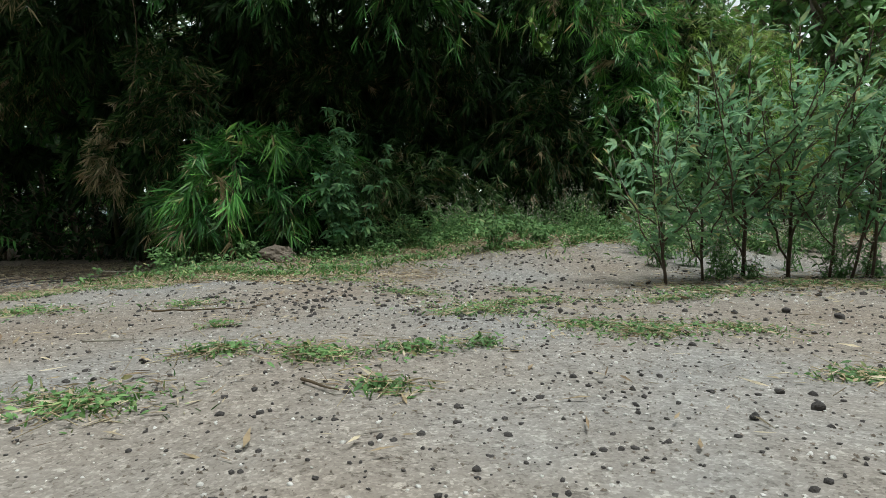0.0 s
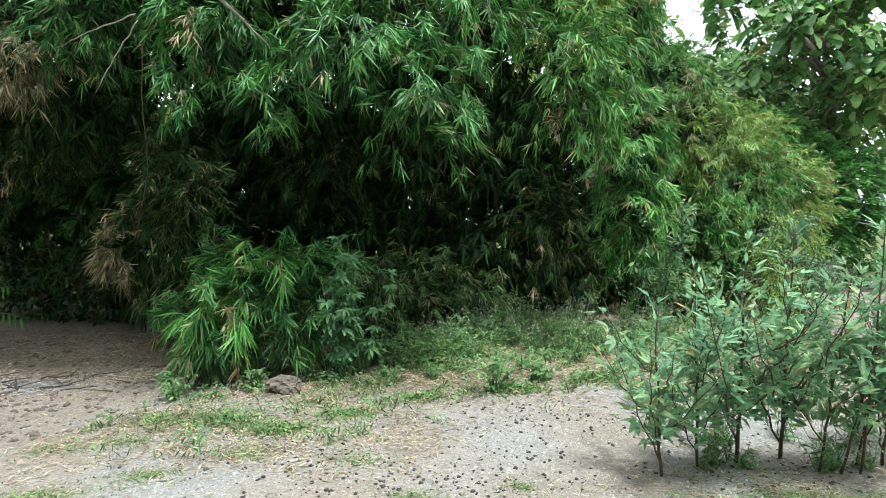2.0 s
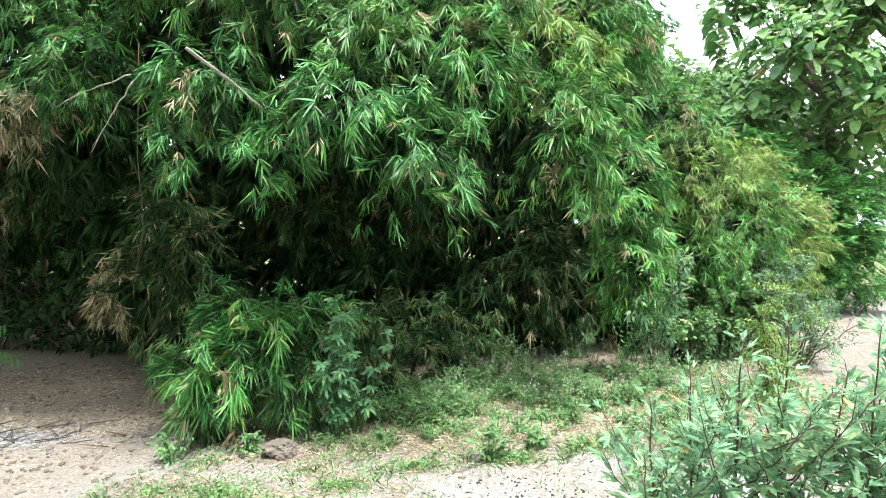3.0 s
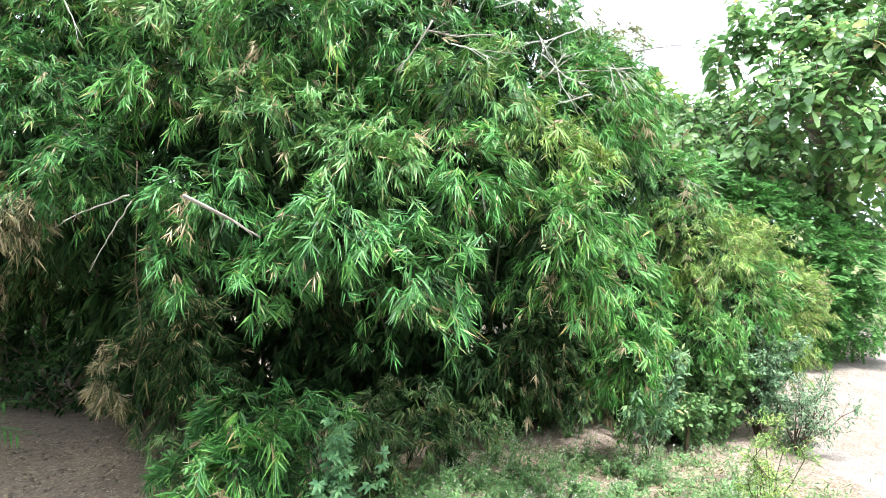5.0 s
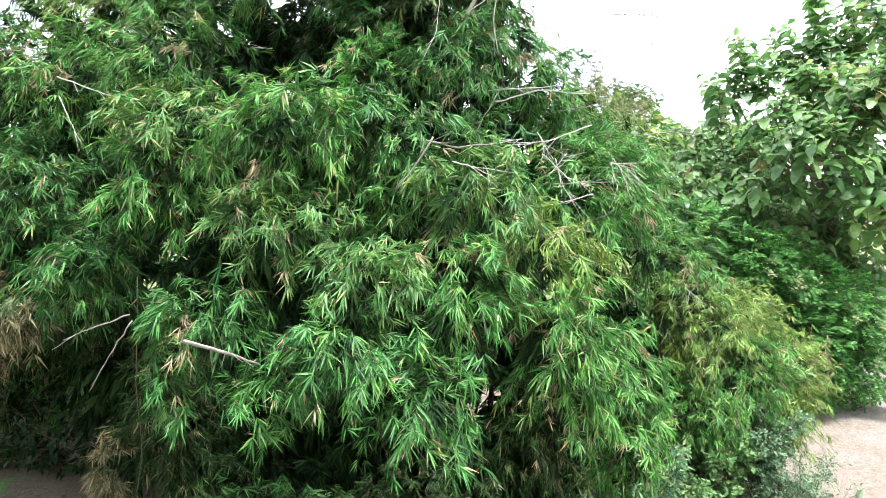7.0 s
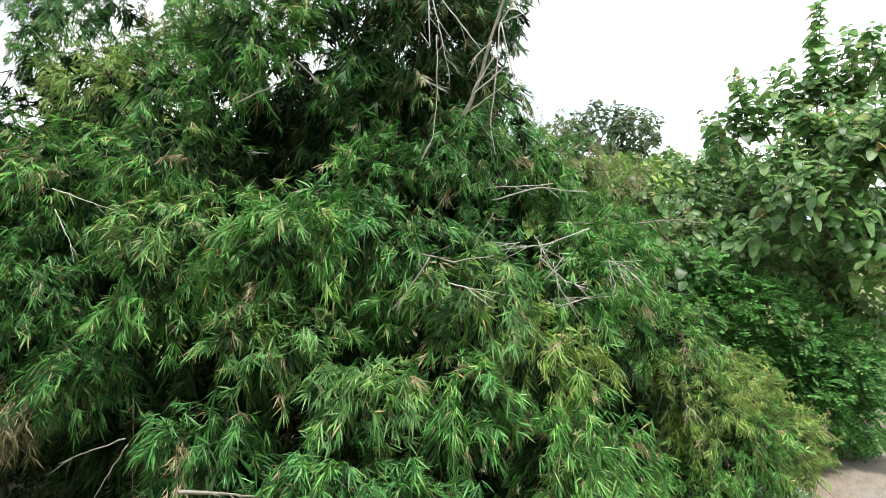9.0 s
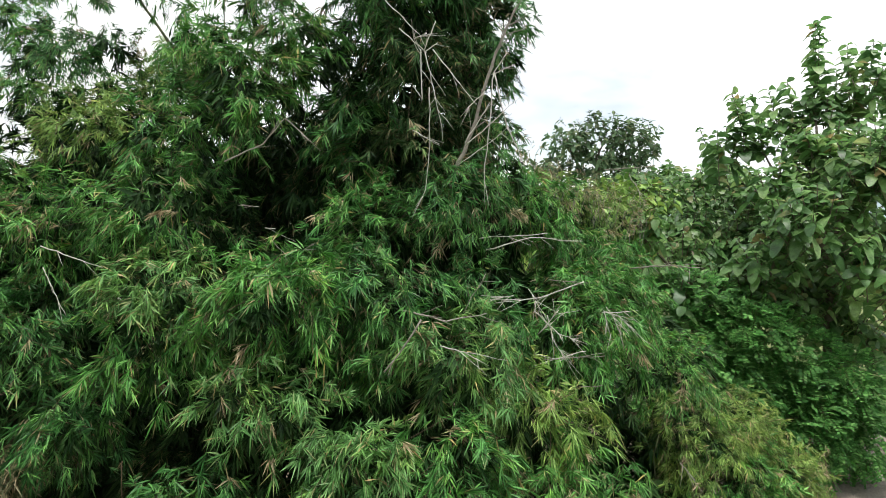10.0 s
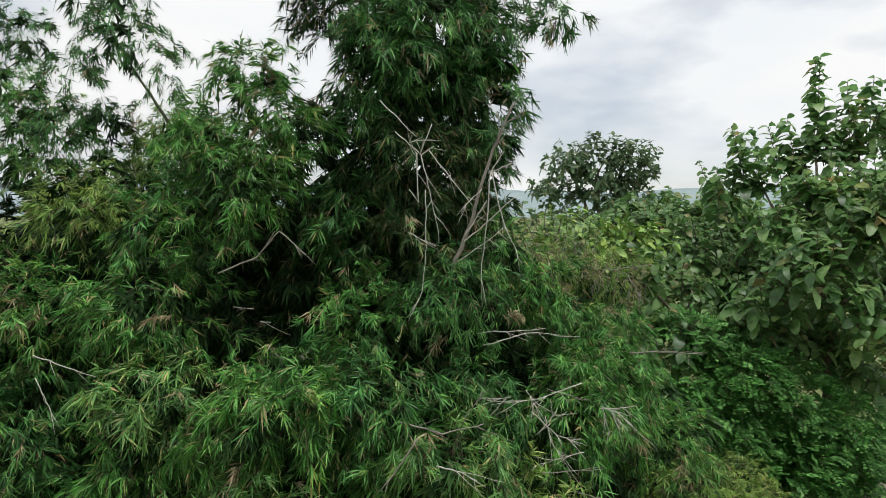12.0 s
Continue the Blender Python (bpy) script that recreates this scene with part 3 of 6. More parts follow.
plume(clump, -1.97, 6.30, 6.90, 0.62, 0.63, 0.74, YOUNG, 230, 0.14, 9, 0.5)
plume(clump, -1.60, 6.44, 7.50, 0.53, 0.55, 0.65, YOUNG, 230, 0.14, 9, 0.5)
plume(clump, -2.82, 6.48, 6.49, 0.65, 0.60, 0.59, LIGHT, 230, 0.14, 9, 0.5)
plume(clump, -4.10, 7.08, 6.61, 0.84, 0.59, 0.58, YELLOW, 230, 0.14, 9, 0.5)
plume(clump, -0.94, 6.72, 6.44, 0.49, 0.52, 0.68, GREEN)
plume(clump, -0.21, 6.95, 6.31, 0.69, 0.69, 0.69, OLIVE)
plume(clump, -0.08, 6.88, 7.20, 0.80, 0.73, 0.74, SHADED)
plume(clump, -0.26, 6.73, 8.03, 0.85, 0.67, 0.67, GREEN)
plume(clump, 0.04, 6.88, 8.80, 0.86, 0.73, 0.74, GREEN)
plume(clump, -0.55, 6.59, 8.47, 0.60, 0.61, 0.72, GREEN)
plume(clump, 0.61, 6.94, 7.71, 0.39, 0.43, 0.77, GREEN)
plume(clump, 0.48, 6.94, 8.46, 0.39, 0.43, 0.65, GREEN)
plume(clump, 0.51, 7.15, 6.90, 0.40, 0.44, 0.67, GREEN)
plume(clump, -0.22, 7.03, 9.66, 1.00, 0.79, 0.81, GREEN)
plume(clump, 0.54, 7.12, 9.82, 0.77, 0.65, 0.65, GREEN)
plume(clump, -1.10, 6.75, 8.9, 0.5, 0.5, 0.75, SHADED)
plume(clump, -1.0, 6.8, 9.7, 0.7, 0.6, 0.6, GREEN)
plume(clump, -1.85, 6.4, 8.00, 0.5, 0.45, 0.4, YOUNG, 230, 0.14, 9, 0.5)
plume(clump, -2.45, 6.5, 7.4, 0.5, 0.5, 0.45, YOUNG, 230, 0.14, 9, 0.5)
plume(clump, -5.6, 8.0, 2.7, 0.9, 0.6, 0.8, SHADED)
plume(clump, -6.9, 8.0, 2.6, 0.9, 0.7, 0.9, SHADED)
plume(clump, 0.65, 6.9, 6.15, 0.5, 0.45, 0.5, LIGHT, 230, 0.14)
plume(clump, 0.4, 6.3, 4.95, 0.5, 0.4, 0.4, GREEN, 200, 0.15)
plume(clump, 0.62, 5.95, 5.55, 0.2, 0.15, 0.14, TAWNY, 150, 0.12)
plume(clump, 1.35, 7.3, 5.85, 0.6, 0.35, 0.28, TAWNY, 30, 0.10)
plume(clump, 2.1, 7.5, 5.3, 0.5, 0.35, 0.3, TAWNY, 36, 0.12)
plume(clump, 1.31, 6.86, 8.74, 0.39, 0.32, 0.26, GREEN)
plume(clump, -5.6, 6.1, 4.6, 0.9, 0.7, 0.8, GREEN)
plume(clump, -5.5, 6.0, 3.7, 0.8, 0.7, 0.6, GREEN)
plume(clump, -5.3, 6.5, 5.8, 0.9, 0.7, 0.7, YOUNG, 230, 0.14, 9, 0.5)
plume(clump, -6.8, 6.3, 4.2, 1.0, 0.8, 1.0, GREEN)
plume(clump, -6.6, 7.2, 5.8, 1.0, 0.8, 0.9, GREEN, 230, 0.14, 9, 0.5)
for x, y, z in ((-0.75, 5.95, 0.5), (-0.1, 6.3, 0.55), (0.4, 6.95, 0.65), (1.0, 7.4, 0.8), (1.7, 7.6, 0.85), (2.3, 7.8, 0.9), (-2.6, 6.0, 0.5)):
    plume(clump, x, y, z, 0.45, 0.35, 0.38, OLIVE, 200, 0.15)
plume(clump, -3.75, 8.4, 7.30, 0.75, 0.5, 0.55, YELLOW, 230, 0.14, 9, 0.5)
plume(clump, -3.10, 8.2, 7.45, 0.55, 0.45, 0.50, YELLOW, 230, 0.14, 9, 0.5)
plume(clump, -4.6, 8.4, 7.0, 0.7, 0.5, 0.5, YOUNG, 230, 0.14, 9, 0.5)
# dark plumes deep in the clump, with shade put into their leaf colour
plume(clump, -2.2, 6.9, 4.9, 0.9, 0.7, 0.8, SHADED)
plume(clump, -1.3, 7.2, 6.2, 0.8, 0.6, 0.7, SHADED)
plume(clump, -1.7, 7.4, 2.2, 0.8, 0.5, 0.8, SHADED)
plume(clump, -0.3, 7.5, 2.3, 0.9, 0.5, 0.8, SHADED)
plume(clump, 2.21, 7.9, 0.52, 0.5, 0.4, 0.5, SHADED, 200, 0.15)
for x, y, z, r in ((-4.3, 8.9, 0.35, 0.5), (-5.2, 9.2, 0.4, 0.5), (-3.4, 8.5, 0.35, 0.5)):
    plume(clump, x, y, z, r, 0.4, r, SHADED, 200, 0.14)
# filler leaves added inside to shut out light, their colour darkened as shade
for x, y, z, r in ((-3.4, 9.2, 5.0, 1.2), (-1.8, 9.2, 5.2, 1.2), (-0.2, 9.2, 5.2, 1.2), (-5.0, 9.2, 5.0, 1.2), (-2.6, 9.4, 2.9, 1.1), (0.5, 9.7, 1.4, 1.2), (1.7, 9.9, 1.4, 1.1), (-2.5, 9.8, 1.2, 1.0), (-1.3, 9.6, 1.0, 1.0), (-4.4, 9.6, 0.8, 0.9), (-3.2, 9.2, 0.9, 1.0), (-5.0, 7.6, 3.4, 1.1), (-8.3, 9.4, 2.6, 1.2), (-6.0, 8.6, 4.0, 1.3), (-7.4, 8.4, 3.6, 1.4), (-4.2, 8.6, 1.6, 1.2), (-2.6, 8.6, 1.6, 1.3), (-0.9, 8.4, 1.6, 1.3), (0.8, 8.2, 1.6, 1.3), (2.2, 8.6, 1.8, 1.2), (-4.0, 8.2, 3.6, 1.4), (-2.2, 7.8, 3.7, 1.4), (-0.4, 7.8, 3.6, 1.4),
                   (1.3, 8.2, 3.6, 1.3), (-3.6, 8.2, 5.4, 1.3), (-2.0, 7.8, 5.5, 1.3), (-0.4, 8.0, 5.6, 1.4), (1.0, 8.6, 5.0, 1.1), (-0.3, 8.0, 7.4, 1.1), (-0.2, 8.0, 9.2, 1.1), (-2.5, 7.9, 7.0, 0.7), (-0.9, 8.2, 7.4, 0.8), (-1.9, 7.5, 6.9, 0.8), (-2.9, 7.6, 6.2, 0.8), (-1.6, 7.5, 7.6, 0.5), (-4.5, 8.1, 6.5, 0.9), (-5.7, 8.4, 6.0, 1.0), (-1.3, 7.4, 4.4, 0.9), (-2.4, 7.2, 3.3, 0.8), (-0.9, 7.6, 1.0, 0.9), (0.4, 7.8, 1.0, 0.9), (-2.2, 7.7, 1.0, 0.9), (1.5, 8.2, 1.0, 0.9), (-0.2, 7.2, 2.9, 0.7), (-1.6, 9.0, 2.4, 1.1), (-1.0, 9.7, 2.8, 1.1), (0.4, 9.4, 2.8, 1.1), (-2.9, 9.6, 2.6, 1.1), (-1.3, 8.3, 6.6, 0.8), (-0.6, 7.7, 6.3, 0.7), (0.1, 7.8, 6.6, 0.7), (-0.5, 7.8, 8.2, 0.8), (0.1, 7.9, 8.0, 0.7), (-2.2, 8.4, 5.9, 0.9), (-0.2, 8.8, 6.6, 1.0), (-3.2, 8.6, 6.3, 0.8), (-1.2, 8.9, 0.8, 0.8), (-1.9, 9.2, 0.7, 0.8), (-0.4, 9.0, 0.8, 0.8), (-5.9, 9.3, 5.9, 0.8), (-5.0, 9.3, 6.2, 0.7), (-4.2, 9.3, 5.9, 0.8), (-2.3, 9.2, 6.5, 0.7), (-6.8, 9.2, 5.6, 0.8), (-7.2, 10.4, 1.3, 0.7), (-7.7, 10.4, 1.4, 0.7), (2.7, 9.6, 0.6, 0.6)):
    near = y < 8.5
    plume(clump, x, y, z, r, r * 0.9, r * 0.95, DEEP_SHADE, 70 if near else 46, 0.23 if near else 0.34, 9, 0.7, "inner_filler", LANCE if near else DIAMOND, 0.15 if near else 0.2)
for i in range(22):
    a, r = rng.uniform(0, math.tau), rng.uniform(0.1, 1.0)
    fx, fy = -0.7 + 2.4 * r * math.cos(a), 8.1 + 0.6 * r * math.sin(a)
    tx, ty = fx * 0.9 + rng.normal(0, 0.25), fy + rng.normal(-0.2, 0.3)
    culm(clump, (fx, fy, 0.05), (tx, ty, rng.uniform(3.2, 8.6) if abs(fx + 0.3) < 1.2 else rng.uniform(3.0, 5.5)), rng.uniform(0.018, 0.034), 0.0)

def wisp(x, y, z, tall):
    """A thin bare shoot with a few dry leaves that stands out over the clump."""
    top = (x + rng.normal(0.1, 0.12), y, z + tall)
    path = bend((x, y, z - 0.3), top, 0.004, 0.0015, 0.02, 7, 0.02)
    shoot = child("dry_wisp", tube_mesh("dry_wisp", [path], DEAD, 4), clump, "thin dry bamboo shoot")
    q = np.array([tuple(p) for p, _ in path[3:]] * 4)
    size = 0.085 * rng.uniform(0.5, 1.2, len(q))
    leaves = new("dry_leaves", leaf_mesh("dry_leaves", [blades(LANCE, q, rng.normal(0, 1, q.shape) + np.array([0.3, 0, 0.1]), rng.normal(0, 1, q.shape), size, size * 0.14, 0.3)], [TAWNY]))
    leaves.parent = shoot
    leaves.matrix_parent_inverse = shoot.matrix_world.inverted()
    leaves["kind"] = "stuff"


for i in range(34):
    f = rng.random()
    wisp(1.0 + 1.9 * f, 7.7 + 0.9 * f, 6.25 - 0.75 * f + rng.normal(0, 0.08), rng.uniform(0.1, 0.36))

# ---- the smaller clump beside it ----
clump_b = thing("bamboo_clump", 3.6, 8.3, 0.25, "feathery yellow-green bamboo clump beside the sandy track", "bamboo")
plume(clump_b, 3.35, 7.91, 2.75, 0.75, 0.7, 0.72, YELLOW, 330, 0.13)
plume(clump_b, 3.93, 7.96, 1.92, 0.86, 0.83, 0.93, YOUNG, 330, 0.13)
plume(clump_b, 4.83, 8.30, 1.77, 0.61, 0.62, 0.84, GOLDEN, 380, 0.11)
plume(clump_b, 2.75, 7.7, 1.2, 0.60, 0.55, 0.60, YOUNG, 300, 0.13)
plume(clump_b, 3.1, 8.19, 3.45, 0.7, 0.7, 0.65, YOUNG, 300, 0.13)
plume(clump_b, 4.2, 8.35, 2.60, 0.70, 0.7, 0.62, GOLDEN, 380, 0.11)
plume(clump_b, 1.65, 8.92, 5.85, 0.85, 0.48, 0.45, YELLOW, 260, 0.13)
plume(clump_b, 2.55, 9.3, 5.65, 0.75, 0.45, 0.45, YELLOW, 260, 0.13)
plume(clump_b, 2.3, 9.0, 5.0, 0.9, 0.5, 0.6, LIGHT)
plume(clump_b, 4.60, 8.10, 1.40, 0.50, 0.52, 0.6, YELLOW, 330, 0.12)
plume(clump_b, 3.26, 7.45, 1.52, 0.55, 0.57, 0.55, YOUNG, 300, 0.13)
# the same shade-dark filler inside the smaller clump
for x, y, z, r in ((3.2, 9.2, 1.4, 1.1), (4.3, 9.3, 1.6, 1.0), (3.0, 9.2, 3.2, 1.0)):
    plume(clump_b, x, y, z, r, r * 0.8, r, DEEP_SHADE, 70, 0.28, 9, 0.6, "inner_filler", DIAMOND, 0.2)
for i in range(10):
    fx, fy = 3.5 + rng.normal(0, 0.5), 8.6 + rng.normal(0, 0.25)
    culm(clump_b, (fx, fy, 0.2), (fx + rng.normal(0, 0.7), fy - rng.uniform(0, 0.6), rng.uniform(1.8, 4.0)), 0.016, 0.0)

# ---- the thin bamboo behind ----
clump_c = thing("bamboo_clump", -4.4, 9.6, 0.0, "tall thin bamboo with loose hanging sprays against the sky", "bamboo")
plume(clump_c, -4.00, 7.70, 8.80, 0.62, 0.42, 0.42, GREEN, 210, 0.13)
plume(clump_c, -4.55, 7.70, 8.40, 0.45, 0.35, 0.30, GREEN, 190, 0.13)
plume(clump_c, -3.50, 7.80, 8.45, 0.32, 0.32, 0.45, GREEN, 170, 0.13)
plume(clump_c, -4.40, 8.00, 9.60, 0.90, 0.50, 0.50, GREEN, 190, 0.13)
plume(clump_c, -4.80, 7.60, 7.55, 0.50, 0.35, 0.32, GREEN, 160, 0.13)
plume(clump_c, -5.70, 8.50, 7.30, 0.60, 0.50, 0.45, YOUNG, 190, 0.13)
plume(clump_c, -6.00, 9.00, 8.25, 0.60, 0.45, 0.65, YOUNG, 240, 0.13)
plume(clump_c, -5.25, 8.40, 7.85, 0.50, 0.40, 0.45, GREEN, 180, 0.13)
plume(clump_c, -6.30, 9.20, 9.30, 0.60, 0.45, 0.50, GREEN, 170, 0.13)
plume(clump_c, -4.45, 8.20, 7.95, 0.60, 0.40, 0.36, GREEN, 150, 0.13)
plume(clump_c, -3.77, 9.02, 7.54, 0.59, 0.53, 0.50, YOUNG, 190, 0.13)
plume(clump_c, -3.90, 8.70, 7.85, 0.42, 0.35, 0.32, YELLOW, 170, 0.13)
plume(clump_c, -3.35, 8.60, 7.95, 0.35, 0.30, 0.30, YOUNG, 150, 0.13)
plume(clump_c, -4.60, 8.70, 7.45, 0.50, 0.35, 0.30, YOUNG, 190, 0.13)
plume(clump_c, -6.20, 9.00, 7.70, 0.45, 0.40, 0.50, GREEN, 190, 0.13)
plume(clump_c, -6.60, 8.90, 8.60, 0.55, 0.40, 0.50, YOUNG, 180, 0.13)
for x, y, z, r in ((-5.6, 10.2, 5.6, 1.6), (-7.2, 10.6, 4.6, 1.8), (-7.4, 10.4, 3.2, 1.4), (-5.6, 10.6, 3.0, 1.6)):
    plume(clump_c, x, y, z, r, r * 0.8, r, GREEN, 50, 0.28, 8, 0.6, "inner_filler", DIAMOND, 0.25)
for x, y, z, r in ((-6.5, 9.9, 0.8, 0.9), (-7.6, 9.8, 0.9, 0.8)):
    plume(clump_c, x, y, z, r, 0.5, r, LIGHT, 60, 0.14)
for line in (((-2.6, 8.4, 0.0), (-2.9, 8.2, 5.0), (-3.39, 7.9, 7.6), (-4.1, 8.2, 8.5), (-4.7, 8.2, 9.5)), ((-5.0, 8.8, 0.0), (-5.2, 8.6, 5.0), (-5.7, 8.5, 7.4))):
    path = []
    for k, (a, b) in enumerate(zip(line[:-1], line[1:])):
        path += bend(a, b, 0.034 - 0.006 * k, 0.028 - 0.006 * k, 0, 5, 0.003)[0 if k == 0 else 1:]
    child("culm", tube_mesh("culm", [path], CULM, 8), clump_c)

# ---- the low bamboo bush ----
bush = thing("bamboo_bush", -1.75, 5.1, 0.0, "low leafy bamboo bush at the foot of the clump", "bush")
plume(bush, -1.66, 5.10, 0.92, 0.50, 0.50, 0.46, YOUNG, 190, 0.19, 8)
plume(bush, -1.90, 5.75, 0.98, 0.55, 0.50, 0.48, GREEN, 190, 0.19, 8)
plume(bush, -1.40, 5.85, 1.00, 0.50, 0.48, 0.44, GREEN, 190, 0.19, 8)
plume(bush, -2.30, 5.50, 0.62, 0.36, 0.42, 0.40, GREEN, 190, 0.18, 8)
plume(bush, -2.12, 5.00, 0.52, 0.30, 0.35, 0.32, YOUNG, 190, 0.18, 8)
plume(bush, -1.92, 4.95, 0.72, 0.42, 0.4, 0.40, GREEN, 190, 0.19, 8)
plume(bush, -1.42, 5.10, 0.72, 0.42, 0.4, 0.40, GREEN, 190, 0.19, 8)
plume(bush, -1.36, 5.07, 0.49, 0.36, 0.34, 0.28, SHADED, 190, 0.17, 8)
plume(bush, -1.85, 4.98, 0.46, 0.42, 0.3, 0.3, OLIVE, 190, 0.17, 8)

# ---- broad-leaved trees ----
def shoots(p, out, length, width, pairs, lift, shape=BROAD):
    """Upright shoots with pairs of broad leaves that arch over."""
    n = len(p)
    d = unit(0.7 * out + np.array([0, 0, lift]) + rng.normal(0, 0.35, (n, 3)))
    i = np.repeat(np.arange(n), pairs * 2)
    m = len(i)
    step, a = np.tile(np.arange(pairs * 2), n), rng.uniform(0, 6.28, n)[i]
    u = unit(np.cross(d, np.array([0.2, 1, 0.1])))
    w = np.cross(d, u)
    a = a + (step // 2) * 1.57 + (step % 2) * 3.14 + rng.normal(0, 0.25, m)
    side = u[i] * np.cos(a)[:, None] + w[i] * np.sin(a)[:, None]
    way = unit(side + d[i] * rng.uniform(-0.1, 0.9, m)[:, None] + rng.normal(0, 0.2, (m, 3)))
    base = p[i] + d[i] * ((step // 2) * length * 0.28)[:, None]
    size = length * rng.uniform(0.55, 1.15, m) * (1 - 0.10 * (step // 2))
    leaves = blades(shape, base, way, d[i] + np.array([0, 0, 0.4]) + rng.normal(0, 0.3, (m, 3)), size, size * width, rng.uniform(0.05, 0.5, m), 0)
    rods = blades(ROD, p - d * length * 0.5, d, np.array([0.1, 1.0, 0.2]), length * (0.5 + 0.28 * pairs), 0.02, 0.0, 1)
    return [leaves, rods]


def crown(tree, mat, length, width, dens, pairs, lift, x, y, z, rx, ry, rz, name="crown", shape=BROAD):
    p, out = puff((x, y, z), (rx, ry, rz), dens, 0.22, 0.3)
    return child(name, leaf_mesh(name, shoots(p, out, length, width, pairs, lift, shape), [mat, BARK]), tree)


def limbs(tree, foot, fork, tips, r):
    child("trunk", tube_mesh("trunk", [bend(foot, fork, r, r * 0.6, 0, 6, 0.012)], BARK, 10), tree)
    for tip in tips:
        child("limb", tube_mesh("limb", [bend(fork, tip, r * 0.45, r * 0.12, 0.2, 6, 0.02)], BARK, 7), tree)


def leafy_leaders(tree, mat, ends, length, gap=0.15, name="shoot"):
    """Teak shoots from foot to tip, with crossed pairs of broad drooping leaves along them."""
    foot, way, node, size = [], [], [], []
    for a, b in ends:
        a, b = np.array(a, float), np.array(b, float)
        run = np.linalg.norm(b - a)
        n = max(2, int(run / gap))
        turn = rng.uniform(0, 6.28)
        axis = (b - a) / run
        u = unit(np.cross(axis, np.array([0.3, 1.0, 0.2])))
        w = np.cross(axis, u)
        for i in range(n):
            f = (i + 1) / n
            for k in (0, math.pi):
                t = turn + 1.57 * i + k + rng.normal(0, 0.25)
                way.append(u * math.cos(t) + w * math.sin(t) + axis * rng.uniform(0.1, 0.8) + np.array([0, 0, 0.15]))
                node.append(a + (b - a) * f)
                size.append(length * rng.uniform(0.65, 1.2) * (1.0 - 0.35 * f ** 3))
    node, way, size = np.array(node), unit(np.array(way)), np.array(size)
    m = len(size)
    up = np.array([0, -0.1, 1.0]) + rng.normal(0, 0.5, (m, 3))
    leaves = blades(TEAKLEAF, node, way, up, size, size * rng.uniform(0.55, 0.8, m), rng.uniform(0.2, 1.1, m), 0)
    a, b = np.array([e[0] for e in ends], float), np.array([e[1] for e in ends], float)
    rods = blades(ROD, a, b - a, np.array([0.1, 1.0, 0.2]), np.linalg.norm(b - a, axis=1), 0.028, 0.0, 1)
    return child(name, leaf_mesh(name, [leaves, rods], [mat, BARK]), tree)


def teak_crown(tree, x, y, z, rx, ry, rz, per=6.8, length=0.36, mat=None):
    """One head of shoots that rise outwards from its middle."""
    n = int(per * 4.2 * (rx * rz + rx * ry + ry * rz))
    d = unit(rng.normal(size=(n, 3)) * (1, 1, 0.9) + np.array([0, -0.15, 0.25]))
    d = d[(d[:, 1] < 0.5) & (d[:, 2] > -0.75)]
    tips = np.array([x, y, z]) + d * np.array([rx, ry, rz]) * (0.35 + 0.75 * np.sqrt(rng.random((len(d), 1))))
    feet = tips - (d * 0.7 + np.array([0, 0, 0.75])) * min(rx, ry, rz) * 0.62
    leafy_leaders(tree, mat or TEAK, list(zip(feet, tips)), length, name="crown")


teak = thing("teak_tree", 8.8, 13.4, 0.3, "tall teak tree with big drooping green leaves", "tree")
for a in ((8.35, 15.2, 7.7, 0.7, 0.6, 0.7), (7.30, 15.3, 7.3, 0.5, 0.4, 0.7), (9.5, 14.8, 7.9, 0.9, 0.6, 0.8), (10.3, 14.6, 8.6, 0.6, 0.5, 0.8),
          (8.6, 13.33, 7.0, 0.95, 0.8, 0.8), (8.71, 12.19, 6.39, 0.90, 0.87, 1.0), (7.5, 13.25, 6.2, 0.72, 0.7, 0.7), (7.58, 11.98, 5.48, 1.15, 0.85, 0.75), (6.8, 12.4, 4.8, 0.7, 0.7, 0.6), (8.33, 11.52, 4.3, 0.65, 0.65, 0.8),
          (9.6, 13.0, 4.6, 1.3, 0.9, 1.3), (8.0, 13.8, 3.6, 1.3, 0.8, 1.0), (9.4, 13.8, 2.8, 1.0, 0.8, 1.0), (10.2, 13.6, 7.0, 1.2, 0.9, 1.0), (7.0, 13.4, 4.0, 1.1, 0.8, 0.9), (8.5, 15.5, 4.2, 1.8, 0.9, 1.6), (11.0, 15.5, 4.0, 1.6, 0.9, 1.8), (7.9, 15.5, 4.8, 1.1, 0.8, 1.2), (9.6, 15.6, 6.2, 1.8, 0.9, 1.2), (6.3, 15.4, 5.1, 0.9, 0.6, 0.85)):
    teak_crown(teak, *a)
